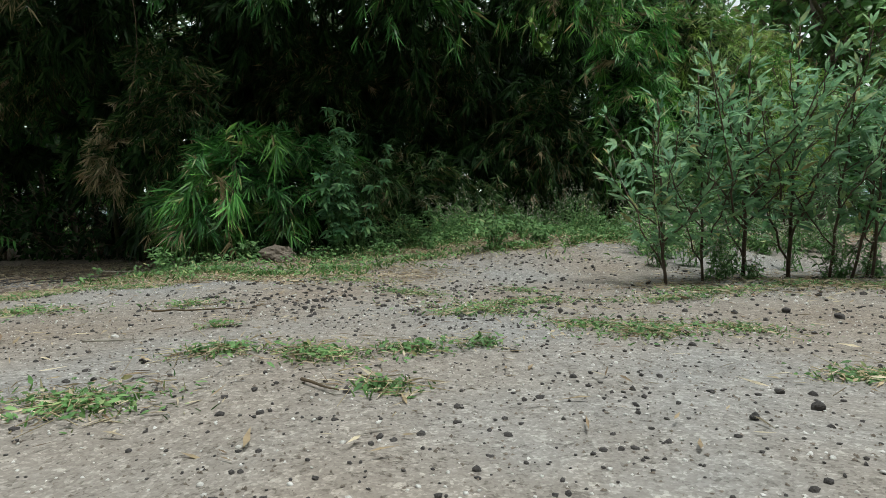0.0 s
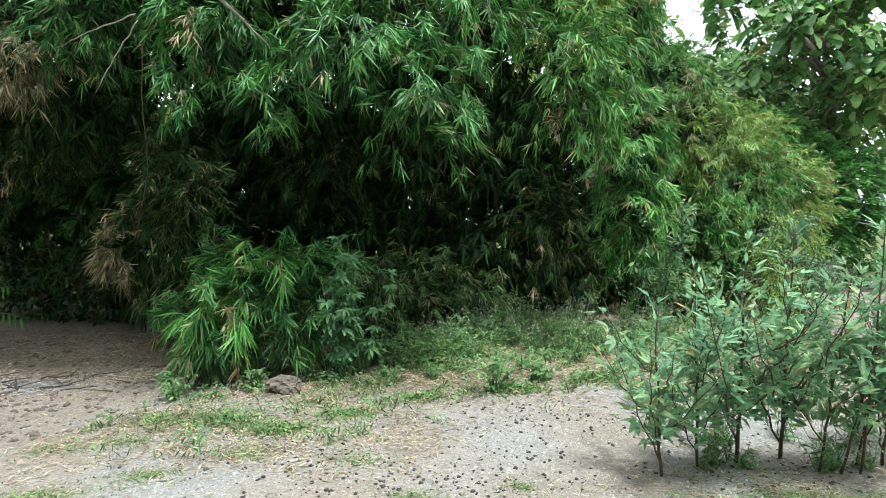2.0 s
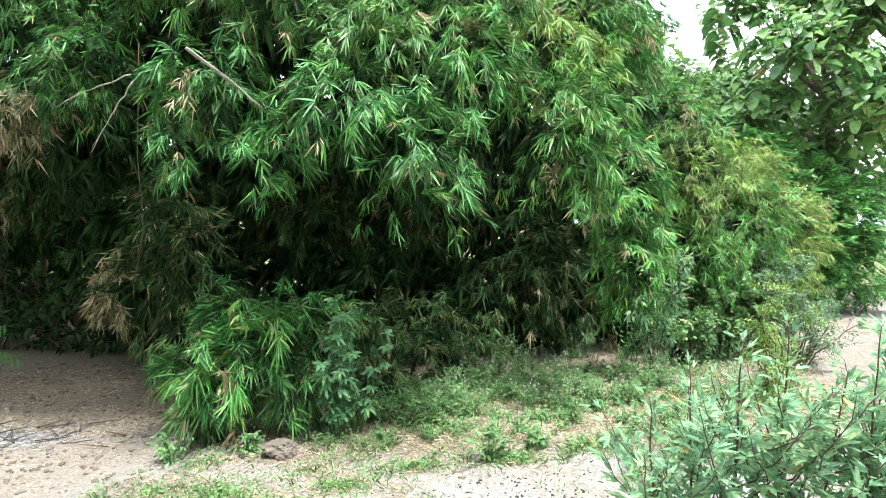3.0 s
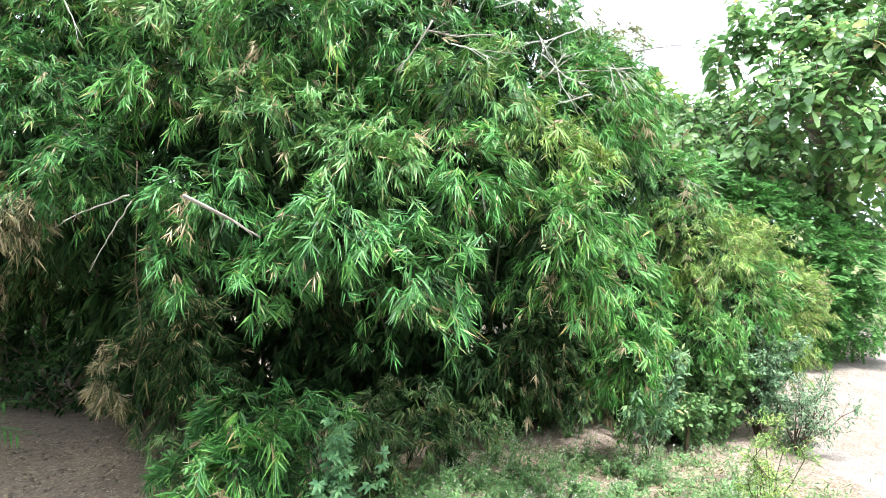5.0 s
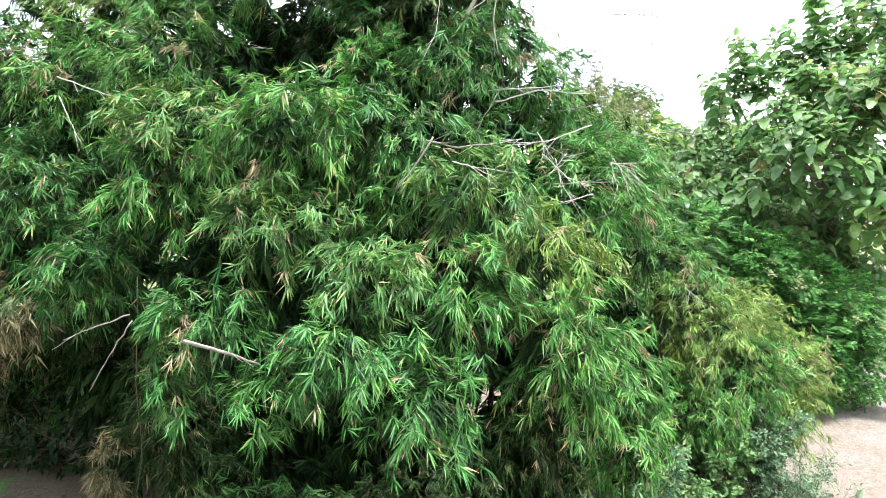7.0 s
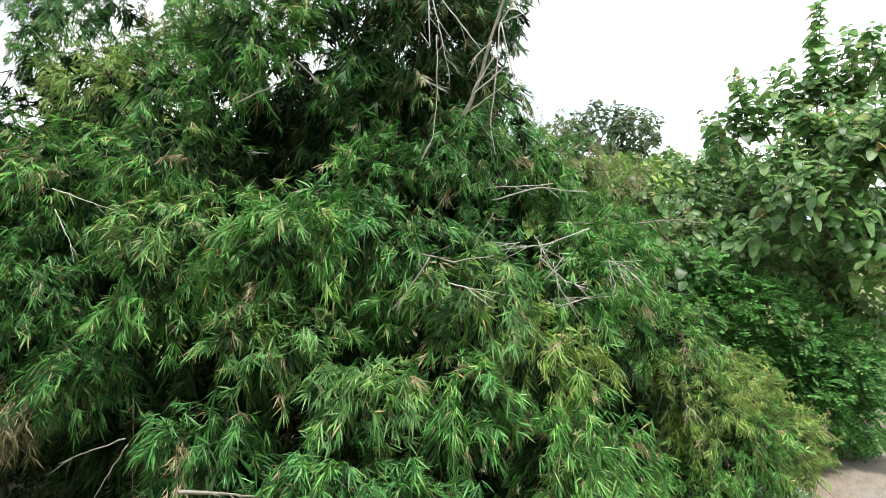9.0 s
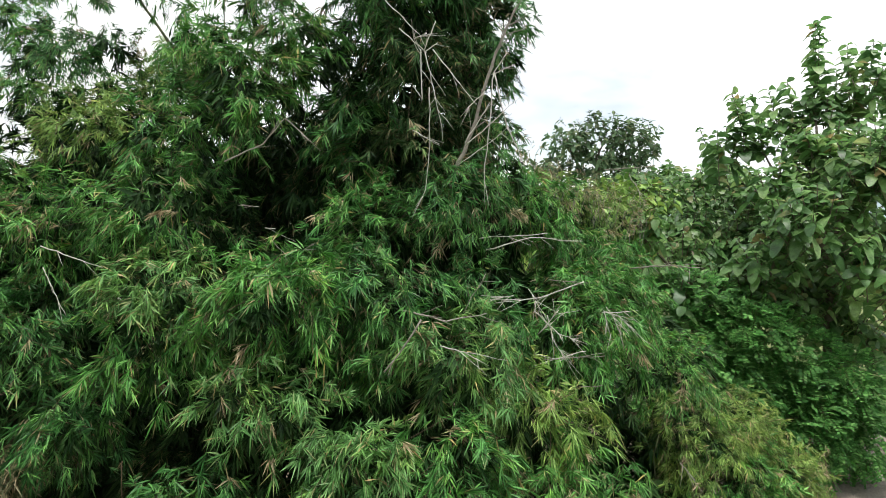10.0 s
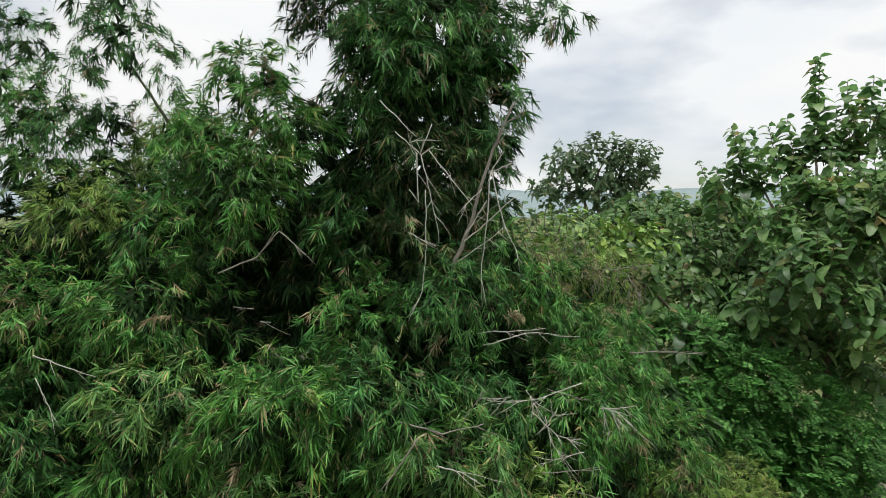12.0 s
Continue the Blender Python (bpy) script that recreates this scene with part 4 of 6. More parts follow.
# the leading shoots against the sky
leafy_leaders(teak, TEAK, [((9.2, 14.9, 8.0), (9.20, 15.0, 10.44)), ((9.25, 14.9, 8.2), (9.30, 15.0, 10.49)), ((8.75, 14.9, 7.8), (8.55, 15.0, 8.99)), ((8.4, 14.9, 7.5), (8.10, 15.0, 8.79)), ((7.6, 14.9, 7.2), (7.20, 15.0, 8.69)), ((7.5, 14.9, 7.1), (7.45, 15.0, 8.59)),
                           ((10.1, 14.9, 8.0), (10.00, 15.0, 9.89)), ((10.5, 14.9, 8.0), (10.65, 15.0, 9.99)), ((10.3, 14.9, 7.8), (10.25, 15.0, 9.44)),
                           ((9.8, 14.9, 7.8), (9.76, 15.0, 9.24)), ((8.0, 14.9, 7.0), (7.85, 15.0, 8.14)), ((11.0, 14.9, 8.0), (11.3, 15.0, 10.34)), ((11.2, 14.9, 7.4), (11.7, 15.0, 9.54)), ((6.9, 14.9, 6.4), (6.85, 15.0, 7.74))], 0.43, 0.11)
leafy_leaders(teak, TEAK, [((7.7, 16.2, 6.2), (6.97, 16.3, 8.02)), ((7.85, 16.2, 6.1), (7.50, 16.3, 7.70)), ((7.6, 16.2, 6.0), (7.25, 16.3, 7.45)), ((6.9, 16.2, 5.7), (6.11, 16.3, 6.65)), ((6.9, 16.2, 5.6), (6.45, 16.3, 6.70)), ((7.0, 16.2, 5.6), (6.80, 16.3, 6.50)), ((8.6, 16.2, 7.4), (7.80, 16.3, 8.95)), ((8.6, 16.2, 7.3), (8.37, 16.3, 8.95))], 0.33, 0.11)
limbs(teak, (8.8, 13.4, 0.25), (8.9, 13.6, 4.6), ((9.2, 14.9, 8.2), (10.3, 14.9, 8.2), (8.0, 14.9, 7.2), (8.2, 13.3, 6.8), (8.6, 12.4, 6.2), (6.9, 13.2, 6.2), (7.4, 12.2, 5.2)), 0.16)
teak_b = thing("teak_tree", 5.6, 13.6, 0.3, "young teak tree with big green leaves", "tree")
for a in ((5.9, 14.5, 4.6, 0.8, 0.6, 0.7), (4.9, 12.64, 3.9, 0.85, 0.7, 0.6), (4.3, 13.08, 5.3, 0.8, 0.7, 0.6)):
    teak_crown(teak_b, *a)
limbs(teak_b, (5.6, 13.6, 0.25), (5.7, 13.6, 3.6), ((5.6, 13.2, 4.2), (5.0, 12.7, 4.2), (4.4, 13.1, 5.2), (6.0, 14.3, 4.8)), 0.11)

teak_c = thing("teak_tree", 8.2, 20.2, 0.3, "further teak tree with broad green leaves", "tree")
for a in ((6.3, 20.0, 6.2, 1.0, 0.8, 1.0), (7.4, 20.2, 6.5, 1.0, 0.8, 1.0), (8.5, 20.0, 6.4, 1.1, 0.8, 1.0), (9.6, 20.2, 6.4, 1.1, 0.8, 1.0), (7.0, 19.8, 4.8, 1.4, 0.9, 1.0), (8.8, 19.8, 4.9, 1.4, 0.9, 1.0), (10.6, 20.2, 6.2, 1.0, 0.8, 1.0)):
    teak_crown(teak_c, *a, per=7.0, length=0.42)
limbs(teak_c, (8.2, 20.2, 0.2), (8.2, 20.2, 4.0), ((6.4, 20.0, 5.8), (7.4, 20.2, 6.2), (8.6, 20.1, 6.4), (9.7, 20.2, 6.3)), 0.13)

far_tree = thing("round_tree", 6.8, 25.8, 0.3, "dark round tree standing far off by itself", "tree")
for a in ((7.9, 25.6, 8.6, 1.1, 1.0, 1.0), (6.6, 25.5, 8.9, 1.2, 1.0, 1.05), (5.3, 25.6, 8.6, 0.9, 0.9, 0.95), (4.4, 25.8, 7.6, 0.7, 0.7, 0.6), (6.6, 26.0, 7.4, 2.2, 1.2, 1.1), (8.7, 25.8, 8.7, 0.5, 0.5, 0.8)):
    crown(far_tree, FAR, 0.34, 0.5, 11.0, 3, 0.6, *a)
limbs(far_tree, (6.8, 25.8, 0.2), (6.8, 25.8, 5.5), ((7.9, 25.7, 8.8), (5.3, 25.7, 8.8), (6.6, 25.7, 9.2)), 0.2)
thicket = thing("thicket", 5.0, 19.5, 0.3, "pale green thicket of young trees in the field", "bushes")
for a in ((4.44, 20.75, 5.8, 1.76, 0.93, 0.98), (5.75, 18.56, 5.9, 1.76, 0.9, 0.9), (2.6, 21.5, 5.0, 1.8, 1.0, 1.0), (5.0, 19.5, 3.6, 3.2, 1.4, 2.4), (8.2, 18.6, 4.4, 2.2, 1.2, 2.0), (3.0, 13.0, 5.6, 0.9, 0.7, 0.8), (2.0, 13.4, 4.6, 0.9, 0.7, 0.9), (4.0, 13.4, 5.5, 1.0, 0.7, 0.9), (2.2, 13.4, 5.6, 0.8, 0.7, 0.8), (0.6, 21.0, 5.2, 1.6, 1.0, 1.0), (7.3, 19.5, 5.7, 1.5, 0.8, 1.0), (9.4, 19.5, 5.9, 1.4, 0.8, 1.0)):
    crown(thicket, YELLOW if a[0] < 4.6 else TEAK, 0.32, 0.5, 9.0, 3, 0.5, *a)
for x, y in ((4.4, 20.7), (5.7, 18.6), (2.6, 21.5), (8.2, 18.6)):
    child("trunk", tube_mesh("trunk", [bend((x, y, 0.2), (x, y, 4.8), 0.09, 0.04)], BARK, 7), thicket)


# ---- feathery shrubs ----
def fronds(p, out, length, pairs, leaflet, hang=0.25):
    """Leaves made of pairs of small leaflets along a rib."""
    n = len(p)
    d = unit(out + np.array([0, 0, -hang]) + rng.normal(0, 0.45, (n, 3)))
    up = unit(np.array([0, -0.3, 1.0]) + rng.normal(0, 0.3, (n, 3)))
    side = unit(np.cross(d, up))
    i = np.repeat(np.arange(n), pairs * 2)
    step = np.tile(np.arange(pairs * 2), n)
    s = (step // 2 + 1) / pairs
    base = p[i] + d[i] * (s * length)[:, None]
    base[:, 2] -= 0.25 * length * s ** 2
    way = side[i] * np.where(step % 2, 1, -1)[:, None] + d[i] * 0.55
    size = leaflet * rng.uniform(0.75, 1.2, len(i))
    ribs = blades(ROD, p, d, up, length, 0.006, 0.25, 1)
    return [blades(DIAMOND, base, way, up[i], size, size * 0.5, 0.1, 0), ribs]


def feathery(tree, mat, dens, length, leaflet, x, y, z, rx, ry, rz, name="crown"):
    p, out = puff((x, y, z), (rx, ry, rz), dens, 0.16, 0.55)
    return child(name, leaf_mesh(name, fronds(p, out, length, 6, leaflet), [mat, TWIG]), tree)


shrub = thing("feathery_shrub", 6.6, 12.5, 0.3, "dense dark green shrub with feathery leaves under the teak", "shrub")
for a in ((6.3, 12.3, 3.2, 0.9, 0.7, 0.7), (7.2, 12.2, 2.7, 0.9, 0.7, 0.8), (8.1, 11.9, 2.2, 0.7, 0.6, 0.8), (6.0, 12.2, 2.2, 1.0, 0.7, 0.9), (7.2, 11.8, 1.4, 1.0, 0.7, 0.9), (5.0, 12.4, 2.8, 0.7, 0.6, 0.8), (8.5, 11.9, 1.2, 0.6, 0.6, 0.7),
          (5.5, 12.8, 3.9, 0.75, 0.6, 0.5), (4.6, 12.2, 1.8, 0.9, 0.7, 0.9)):
    feathery(shrub, PINNATE, 84, 0.29, 0.10, *a)
for x, y, z, r in ((5.4, 12.8, 1.6, 1.0), (6.6, 12.8, 1.5, 1.1), (7.8, 12.6, 1.4, 0.9)):
    feathery(shrub, PINNATE, 45, 0.3, 0.12, x, y, z, r, r * 0.7, r, "inner_filler")
for i in range(7):
    x = 5.2 + 0.5 * i
    child("stem", tube_mesh("stem", [bend((x, 12.6, 0.2), (x + rng.normal(0, 0.3), 12.3, 2.6), 0.03, 0.012)], TWIG), shrub)

def leafy_shrub(foot, middle, radii, mat, label, stems=9, leaf=0.05, per=42, wide=0.5, trunk=0.014):
    """A small shrub: forked stems that fan out from the foot, twigs on them and small leaves along the twigs."""
    foot = Vector((foot[0], foot[1], float(ground_z(*foot))))
    bushy = thing("small_shrub", *foot, label, "shrub")
    at, lead = [], []
    for i in range(stems):
        d = unit(rng.normal(size=3) * (1, 1, 0.8) + np.array([0, -0.2, 0.5]))
        tip = np.array(middle) + d * np.array(radii) * rng.uniform(0.7, 1.0)
        path = bend(foot - Vector((0, 0, 0.02)), Vector(tip), trunk * rng.uniform(0.6, 1.0), 0.003, 0.05, 8, 0.02)
        child("stem", tube_mesh("stem", [path], STEM, 5), bushy)
        for q, _ in path[3:]:
            for k in range(3):
                a = np.array(tuple(q))
                b = a + unit(rng.normal(size=3) * (1, 1, 0.7) + 0.6 * d) * min(radii) * rng.uniform(0.25, 0.6)
                at.append((a, b))
    a, b = np.array([e[0] for e in at]), np.array([e[1] for e in at])
    k = np.repeat(np.arange(len(a)), per)
    f = rng.uniform(0.15, 1.0, len(k))
    p = a[k] + (b - a)[k] * f[:, None] + rng.normal(0, 0.02, (len(k), 3))
    low = p[:, 2] > ground_z(p[:, 0], p[:, 1]) + 0.03
    p, k = p[low], k[low]
    way = unit(unit(b - a)[k] + rng.normal(0, 0.8, (len(k), 3)))
    size = leaf * rng.uniform(0.5, 1.25, len(k))
    leaves = blades(DIAMOND, p, way, np.array([0, -0.2, 1.0]) + rng.normal(0, 0.5, (len(k), 3)), size, size * wide, rng.uniform(0, 0.4, len(k)), 0)
    twigs = blades(ROD, a, b - a, np.array([0.1, 0.3, 1.0]), np.linalg.norm(b - a, axis=1), 0.005, 0.0, 1)
    child("crown", leaf_mesh("crown", [leaves, twigs], [mat, STEM]), bushy)


leafy_shrub((4.22, 6.80), (4.50, 6.95, 0.82), (0.52, 0.42, 0.42), GREYLEAF, "small grey-green feathery shrub on the sandy track", 11, 0.042, 20, 0.4)
leafy_shrub((4.04, 7.36), (4.15, 7.50, 1.05), (0.55, 0.45, 0.55), GREYLEAF, "grey-green shrub at the edge of the sandy track", 13, 0.055, 38, 0.5)
leafy_shrub((3.45, 7.45), (3.38, 7.30, 0.95), (0.45, 0.40, 0.50), WEED, "leafy green shrub tangled in the bamboo", 10, 0.075, 26, 0.7)
leafy_shrub((2.85, 7.1), (2.75, 6.85, 0.75), (0.42, 0.36, 0.40), WEED, "leafy green shrub beside the wooden post", 9, 0.06, 24, 0.55)
leafy_shrub((2.58, 4.35), (2.54, 4.3, 1.15), (0.24, 0.22, 0.62), YELLOW, "tall feathery yellow-green weed behind the saplings", 9, 0.04, 26, 0.22, 0.006)
leafy_shrub((2.35, 6.5), (2.28, 6.15, 1.35), (0.30, 0.25, 0.45), SAPLING, "pale green climbing herb before the bamboo", 7, 0.09, 9, 0.3, 0.008)


# ---- saplings beside the gravel ----
def sapling(x, y, tall, spread, arms, trunk=0.012, label="slender sapling with pale green lobed leaves", lean=(-0.06, -0.08)):
    """A straight stem with long branches that rise steeply, broad lobed leaves low down and narrow ones towards the tips."""
    z0 = float(ground_z(x, y))
    tree = thing("sapling", x, y, z0, label, "sapling", "saplings beside the gravel")
    top = Vector((x + lean[0] + rng.normal(0, 0.04), y + lean[1] + rng.normal(0, 0.04), z0 + tall))
    main = bend((x, y, z0 - 0.02), top, trunk, 0.003, 0, 12, 0.004)
    child("stem", tube_mesh("stem", [main], STEM), tree)
    runs = [(main[2:], 0.35)]
    turn = rng.uniform(0, 6.28)
    for i in range(arms):
        f = 0.09 + 0.58 * (i + 0.5) / arms
        p, r = main[int(f * 12)]
        turn += 2.4 + rng.normal(0, 0.3)
        reach = spread * rng.uniform(0.55, 1.05) * (1.1 - 0.5 * f)
        rise = (tall * (1.0 - f)) * rng.uniform(0.5, 0.95)
        tip = p + Vector((math.cos(turn) * reach + 0.4 * lean[0], math.sin(turn) * reach + lean[1], rise))
        arm = bend(p, tip, r * 0.62, 0.002, -0.05, 9, 0.012)
        child("branch", tube_mesh("branch", [arm], STEM, 5), tree)
        runs.append((arm[1:], f * 0.5))
    at, lead, high = [], [], []
    for run, low in runs:
        pts = np.array([tuple(q) for q, _ in run])
        n = max(6, int(np.linalg.norm(pts[-1] - pts[0]) / 0.021))
        k = np.linspace(0, len(pts) - 1.001, n)
        i = k.astype(int)
        at.append(pts[i] + (pts[i + 1] - pts[i]) * (k - i)[:, None])
        lead.append(np.tile(unit(pts[-1] - pts[0]), (n, 1)))
        high.append(k / len(pts))
    at, lead, high = np.concatenate(at), np.concatenate(lead), np.concatenate(high)
    n = len(at)
    stalk = unit(0.55 * lead + rng.normal(0, 0.7, (n, 3)) * (1, 1, 0.45) + np.array([0, 0, 0.1]))
    reach = rng.uniform(0.02, 0.075, n) * (1.2 - 0.6 * high)
    tips = at + stalk * reach[:, None]
    chunks = [blades(ROD, at, stalk, np.array([0.1, 0.9, 0.3]), reach, 0.0028, 0.0, 1)]
    up = np.array([0, -0.35, 1.0]) + rng.normal(0, 0.35, (n, 3))
    side = unit(np.cross(stalk, up))
    broad = rng.random(n) < 0.7 - 1.2 * high
    droop = rng.uniform(0.0, 0.55, n)
    for turned, big in ((0, 1.0), (0.75, 0.82), (-0.75, 0.82)):
        way = stalk * math.cos(turned) + side * math.sin(turned)
        size = 0.090 * big * rng.uniform(0.5, 1.25, n)
        chunks.append(blades(BROAD, tips[broad], way[broad], up[broad], size[broad], size[broad] * 0.36, droop[broad], 0))
    for turned, big in ((0, 1.0), (0.5, 0.8), (-0.5, 0.8)):
        some = ~broad & (rng.random(n) < (1.0 if turned == 0 else 0.6))
        way = stalk * math.cos(turned) + side * math.sin(turned) + np.array([0, 0, 0.15])
        size = 0.112 * big * rng.uniform(0.55, 1.25, n) * (1.1 - 0.35 * high)
        chunks.append(blades(NARROW, tips[some], way[some], up[some], size[some], size[some] * 0.2, 0.6 * droop[some], 0))
    child("crown", leaf_mesh("crown", chunks, [SAPLING, STEM]), tree)


sapling(1.18, 3.12, 0.98, 0.40, 7, 0.009)
sapling(1.66, 3.26, 1.30, 0.55, 9, 0.012, lean=(-0.16, -0.28))
sapling(1.42, 3.22, 1.12, 0.34, 6, 0.008)
sapling(1.96, 3.34, 1.36, 0.55, 9, 0.012, lean=(-0.12, -0.30))
for x, y, tall in ((2.06, 3.14, 1.15), (2.15, 3.10, 1.3), (2.26, 3.10, 1.38), (2.32, 3.22, 1.25)):
    sapling(x, y, tall, 0.46, 3, 0.008, "thin reddish sapling stem with pale green leaves", (rng.normal(-0.02, 0.12), -0.22))
sapling(2.50, 3.26, 1.35, 0.50, 6, 0.010)
sapling(2.80, 3.50, 1.3, 0.50, 6, 0.011)


# ---- woods behind the bamboo, and unseen trees round the camera ----
def wood_tree(x, y, tall, wide, mat=FAR, leaf=0.42, dens=5.0):
    z0 = float(ground_z(x, y))
    tree = thing("wood_tree", x, y, z0, "shady tree behind the bamboo or added unseen around the camera", "tree", "trees behind the bamboo")
    for k in range(3):
        a = k * 2.1 + rng.uniform(0, 1)
        crown(tree, mat, leaf, 0.6, dens, 3, 0.4, x + 0.4 * wide * math.cos(a), y + 0.3 * math.sin(a), z0 + tall * (0.45 + 0.16 * k), wide * 0.75, wide * 0.6, tall * 0.24, "crown", DIAMOND)
    limbs(tree, (x, y, z0 - 0.05), (x + rng.normal(0, 0.2), y, z0 + tall * 0.4), [(x + 0.5 * wide * math.cos(a), y, z0 + tall * 0.7) for a in (0.4, 2.2, 4.0)], 0.10)


# those straight behind the clump are added to close sky gaps through it
for x, y, tall in ((-14.5, 15, 6.2), (-12.0, 14.0, 6.0), (-10.2, 16.0, 6.0), (-8.3, 14.2, 5.8), (-6.2, 15.6, 6.2), (-4.2, 14.4, 7.0), (-2.0, 15.2, 7.2), (0.2, 14.6, 7.0), (2.2, 15.6, 6.2), (-9.2, 11.6, 4.6), (-11.5, 11.0, 5.0)):
    wood_tree(x, y, tall, 1.9)

# unseen trees added beside and behind the camera to block low sky light
for x, y, tall in ((-11, -7, 13), (-7.5, -9, 13), (-4, -10, 13), (-0.5, -10, 13), (3, -11, 13), (7.5, -12, 12), (11.5, -9, 11), (-12, 0, 13), (15, -4, 11), (-11.5, 5, 13)):
    wood_tree(x, y, tall, 3.6, TEAK, 0.9, 1.7)
# unseen low row that stops horizon light passing under those crowns
for k in range(11):
    wood_tree(-15.0 + 3.0 * k, -7.0 - 1.5 * math.sin(0.3 * k), 5.0, 2.6, FAR, 0.8, 2.2)


def wood_bush(x, y, r, mat):
    """A loose bush at the edge of the wood."""
    z0 = float(ground_z(x, y))
    bushy = thing("wood_bush", x, y, z0, "loose leafy bush in the shade of the wood", "bush", "bushes behind the bamboo")
    crown(bushy, mat, 0.19, 0.42, 22.0, 3, 0.3, x, y, z0 + 0.75 * r, r, 0.6 * r, 0.8 * r, "crown", DIAMOND)
    for k in range(4):
        child("stem", tube_mesh("stem", [bend((x + rng.normal(0, 0.1), y, z0 - 0.03), (x + rng.normal(0, 0.5 * r), y + rng.normal(0, 0.2), z0 + rng.uniform(0.6, 1.3) * r), 0.02, 0.007)], TWIG), bushy)


# near bushes take the shade-dark leaf, far ones a brighter leaf as if lit
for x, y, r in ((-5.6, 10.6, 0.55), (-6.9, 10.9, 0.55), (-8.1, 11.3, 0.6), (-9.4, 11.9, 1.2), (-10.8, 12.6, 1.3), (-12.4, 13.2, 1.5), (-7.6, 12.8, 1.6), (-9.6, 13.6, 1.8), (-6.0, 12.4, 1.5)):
    wood_bush(x, y, r, DEEP_SHADE if r < 1.0 else LIGHT)
# added row whose dark leaf colour stands for the shade of the wood
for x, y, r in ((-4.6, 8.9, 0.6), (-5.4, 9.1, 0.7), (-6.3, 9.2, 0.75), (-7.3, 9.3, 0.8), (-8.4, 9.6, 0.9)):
    wood_bush(x, y, r, DEEP_SHADE)
for x, y in ((-6.6, 10.3), (-7.3, 10.6), (-8.0, 10.4), (-8.9, 11.0), (-6.0, 10.0)):
    tagged(new("thin_tree", tube_mesh("thin_tree", [bend((x, y, -0.1), (x + rng.normal(0, 0.2), y, 3.6), 0.05, 0.03, 0, 8, 0.008)], BARK, 8)), "slim bare tree stem in the shady wood", "tree", "stems behind the bamboo")


# ---- plants at the foot of the bamboo ----
def leafy_weed(x, y, tall, label, leaf=0.12, stems=5, group=""):
    """A herb with upright stems and broad toothed leaves."""
    z0 = float(ground_z(x, y))
    herb = thing("leafy_weed", x, y, z0, label, "weed", group)
    p, lead = [], []
    for i in range(stems):
        tip = (x + rng.normal(0, (0.13 if tall > 0.6 else 0.42) * tall), y + rng.normal(0, (0.10 if tall > 0.6 else 0.35) * tall), z0 + tall * rng.uniform(0.7, 1.0))
        path = bend((x + rng.normal(0, 0.03), y, z0 - 0.02), tip, 0.006, 0.002, 0, 8, 0.02)
        child("stem", tube_mesh("stem", [path], WEED, 5), herb)
        p += [tuple(q) for q, _ in path[2:]] * 3
    p = np.array(p)
    n = len(p)
    way = unit(rng.normal(0, 1, (n, 3)) * (1, 1, 0.35) + np.array([0, -0.2, 0.1]))
    size = leaf * rng.uniform(0.6, 1.25, n)
    up = np.array([0, -0.5, 1.0]) + rng.normal(0, 0.25, (n, 3))
    side, droop = unit(np.cross(way, up)), rng.uniform(0.1, 0.6, n)
    lobes = ((0, 1.0), (0.7, 0.75), (-0.7, 0.75)) if tall > 0.6 else ((0, 1.0),)
    leaves = [blades(BROAD if tall > 0.6 else NARROW, p, way * math.cos(a) + side * math.sin(a), up, size * k, size * k * (0.34 if tall > 0.6 else 0.3), droop) for a, k in lobes]
    child("crown", leaf_mesh("crown", leaves, [HERB if tall > 0.6 else WEED]), herb)


leafy_weed(-0.80, 4.95, 1.28, "tall weed with broad lobed leaves before the bamboo", 0.095, 11)
leafy_weed(-0.90, 4.88, 0.8, "tall weed with broad lobed leaves before the bamboo", 0.10, 9)
for x, y, tall in ((-0.55, 5.1, 0.34), (0.32, 4.2, 0.24), (0.62, 4.25, 0.16), (-0.2, 5.3, 0.36), (-0.8, 5.3, 0.3), (0.1, 5.5, 0.40), (0.35, 5.7, 0.36), (0.55, 6.3, 0.36), (0.8, 6.8, 0.42), (-0.45, 5.5, 0.4), (2.2, 7.2, 0.5), (2.7, 6.9, 0.6), (3.15, 7.1, 0.7), (3.4, 7.1, 0.6),
                   (-2.2, 4.6, 0.22), (-1.5, 4.55, 0.2), (0.15, 5.2, 0.3), (-0.1, 5.0, 0.26), (1.5, 7.2, 0.4)):
    leafy_weed(x + rng.normal(0, 0.06), y + rng.normal(0, 0.06), tall * rng.uniform(0.8, 1.1), "low leafy weed on the grassy bank", 0.05, 11, "weeds on the bank")
for i in range(48):
    leafy_weed(rng.uniform(-0.8, 2.4), rng.uniform(4.55, 6.2), rng.uniform(0.08, 0.26), "small leafy weed on the grassy bank", 0.04, 8, "weeds on the bank")


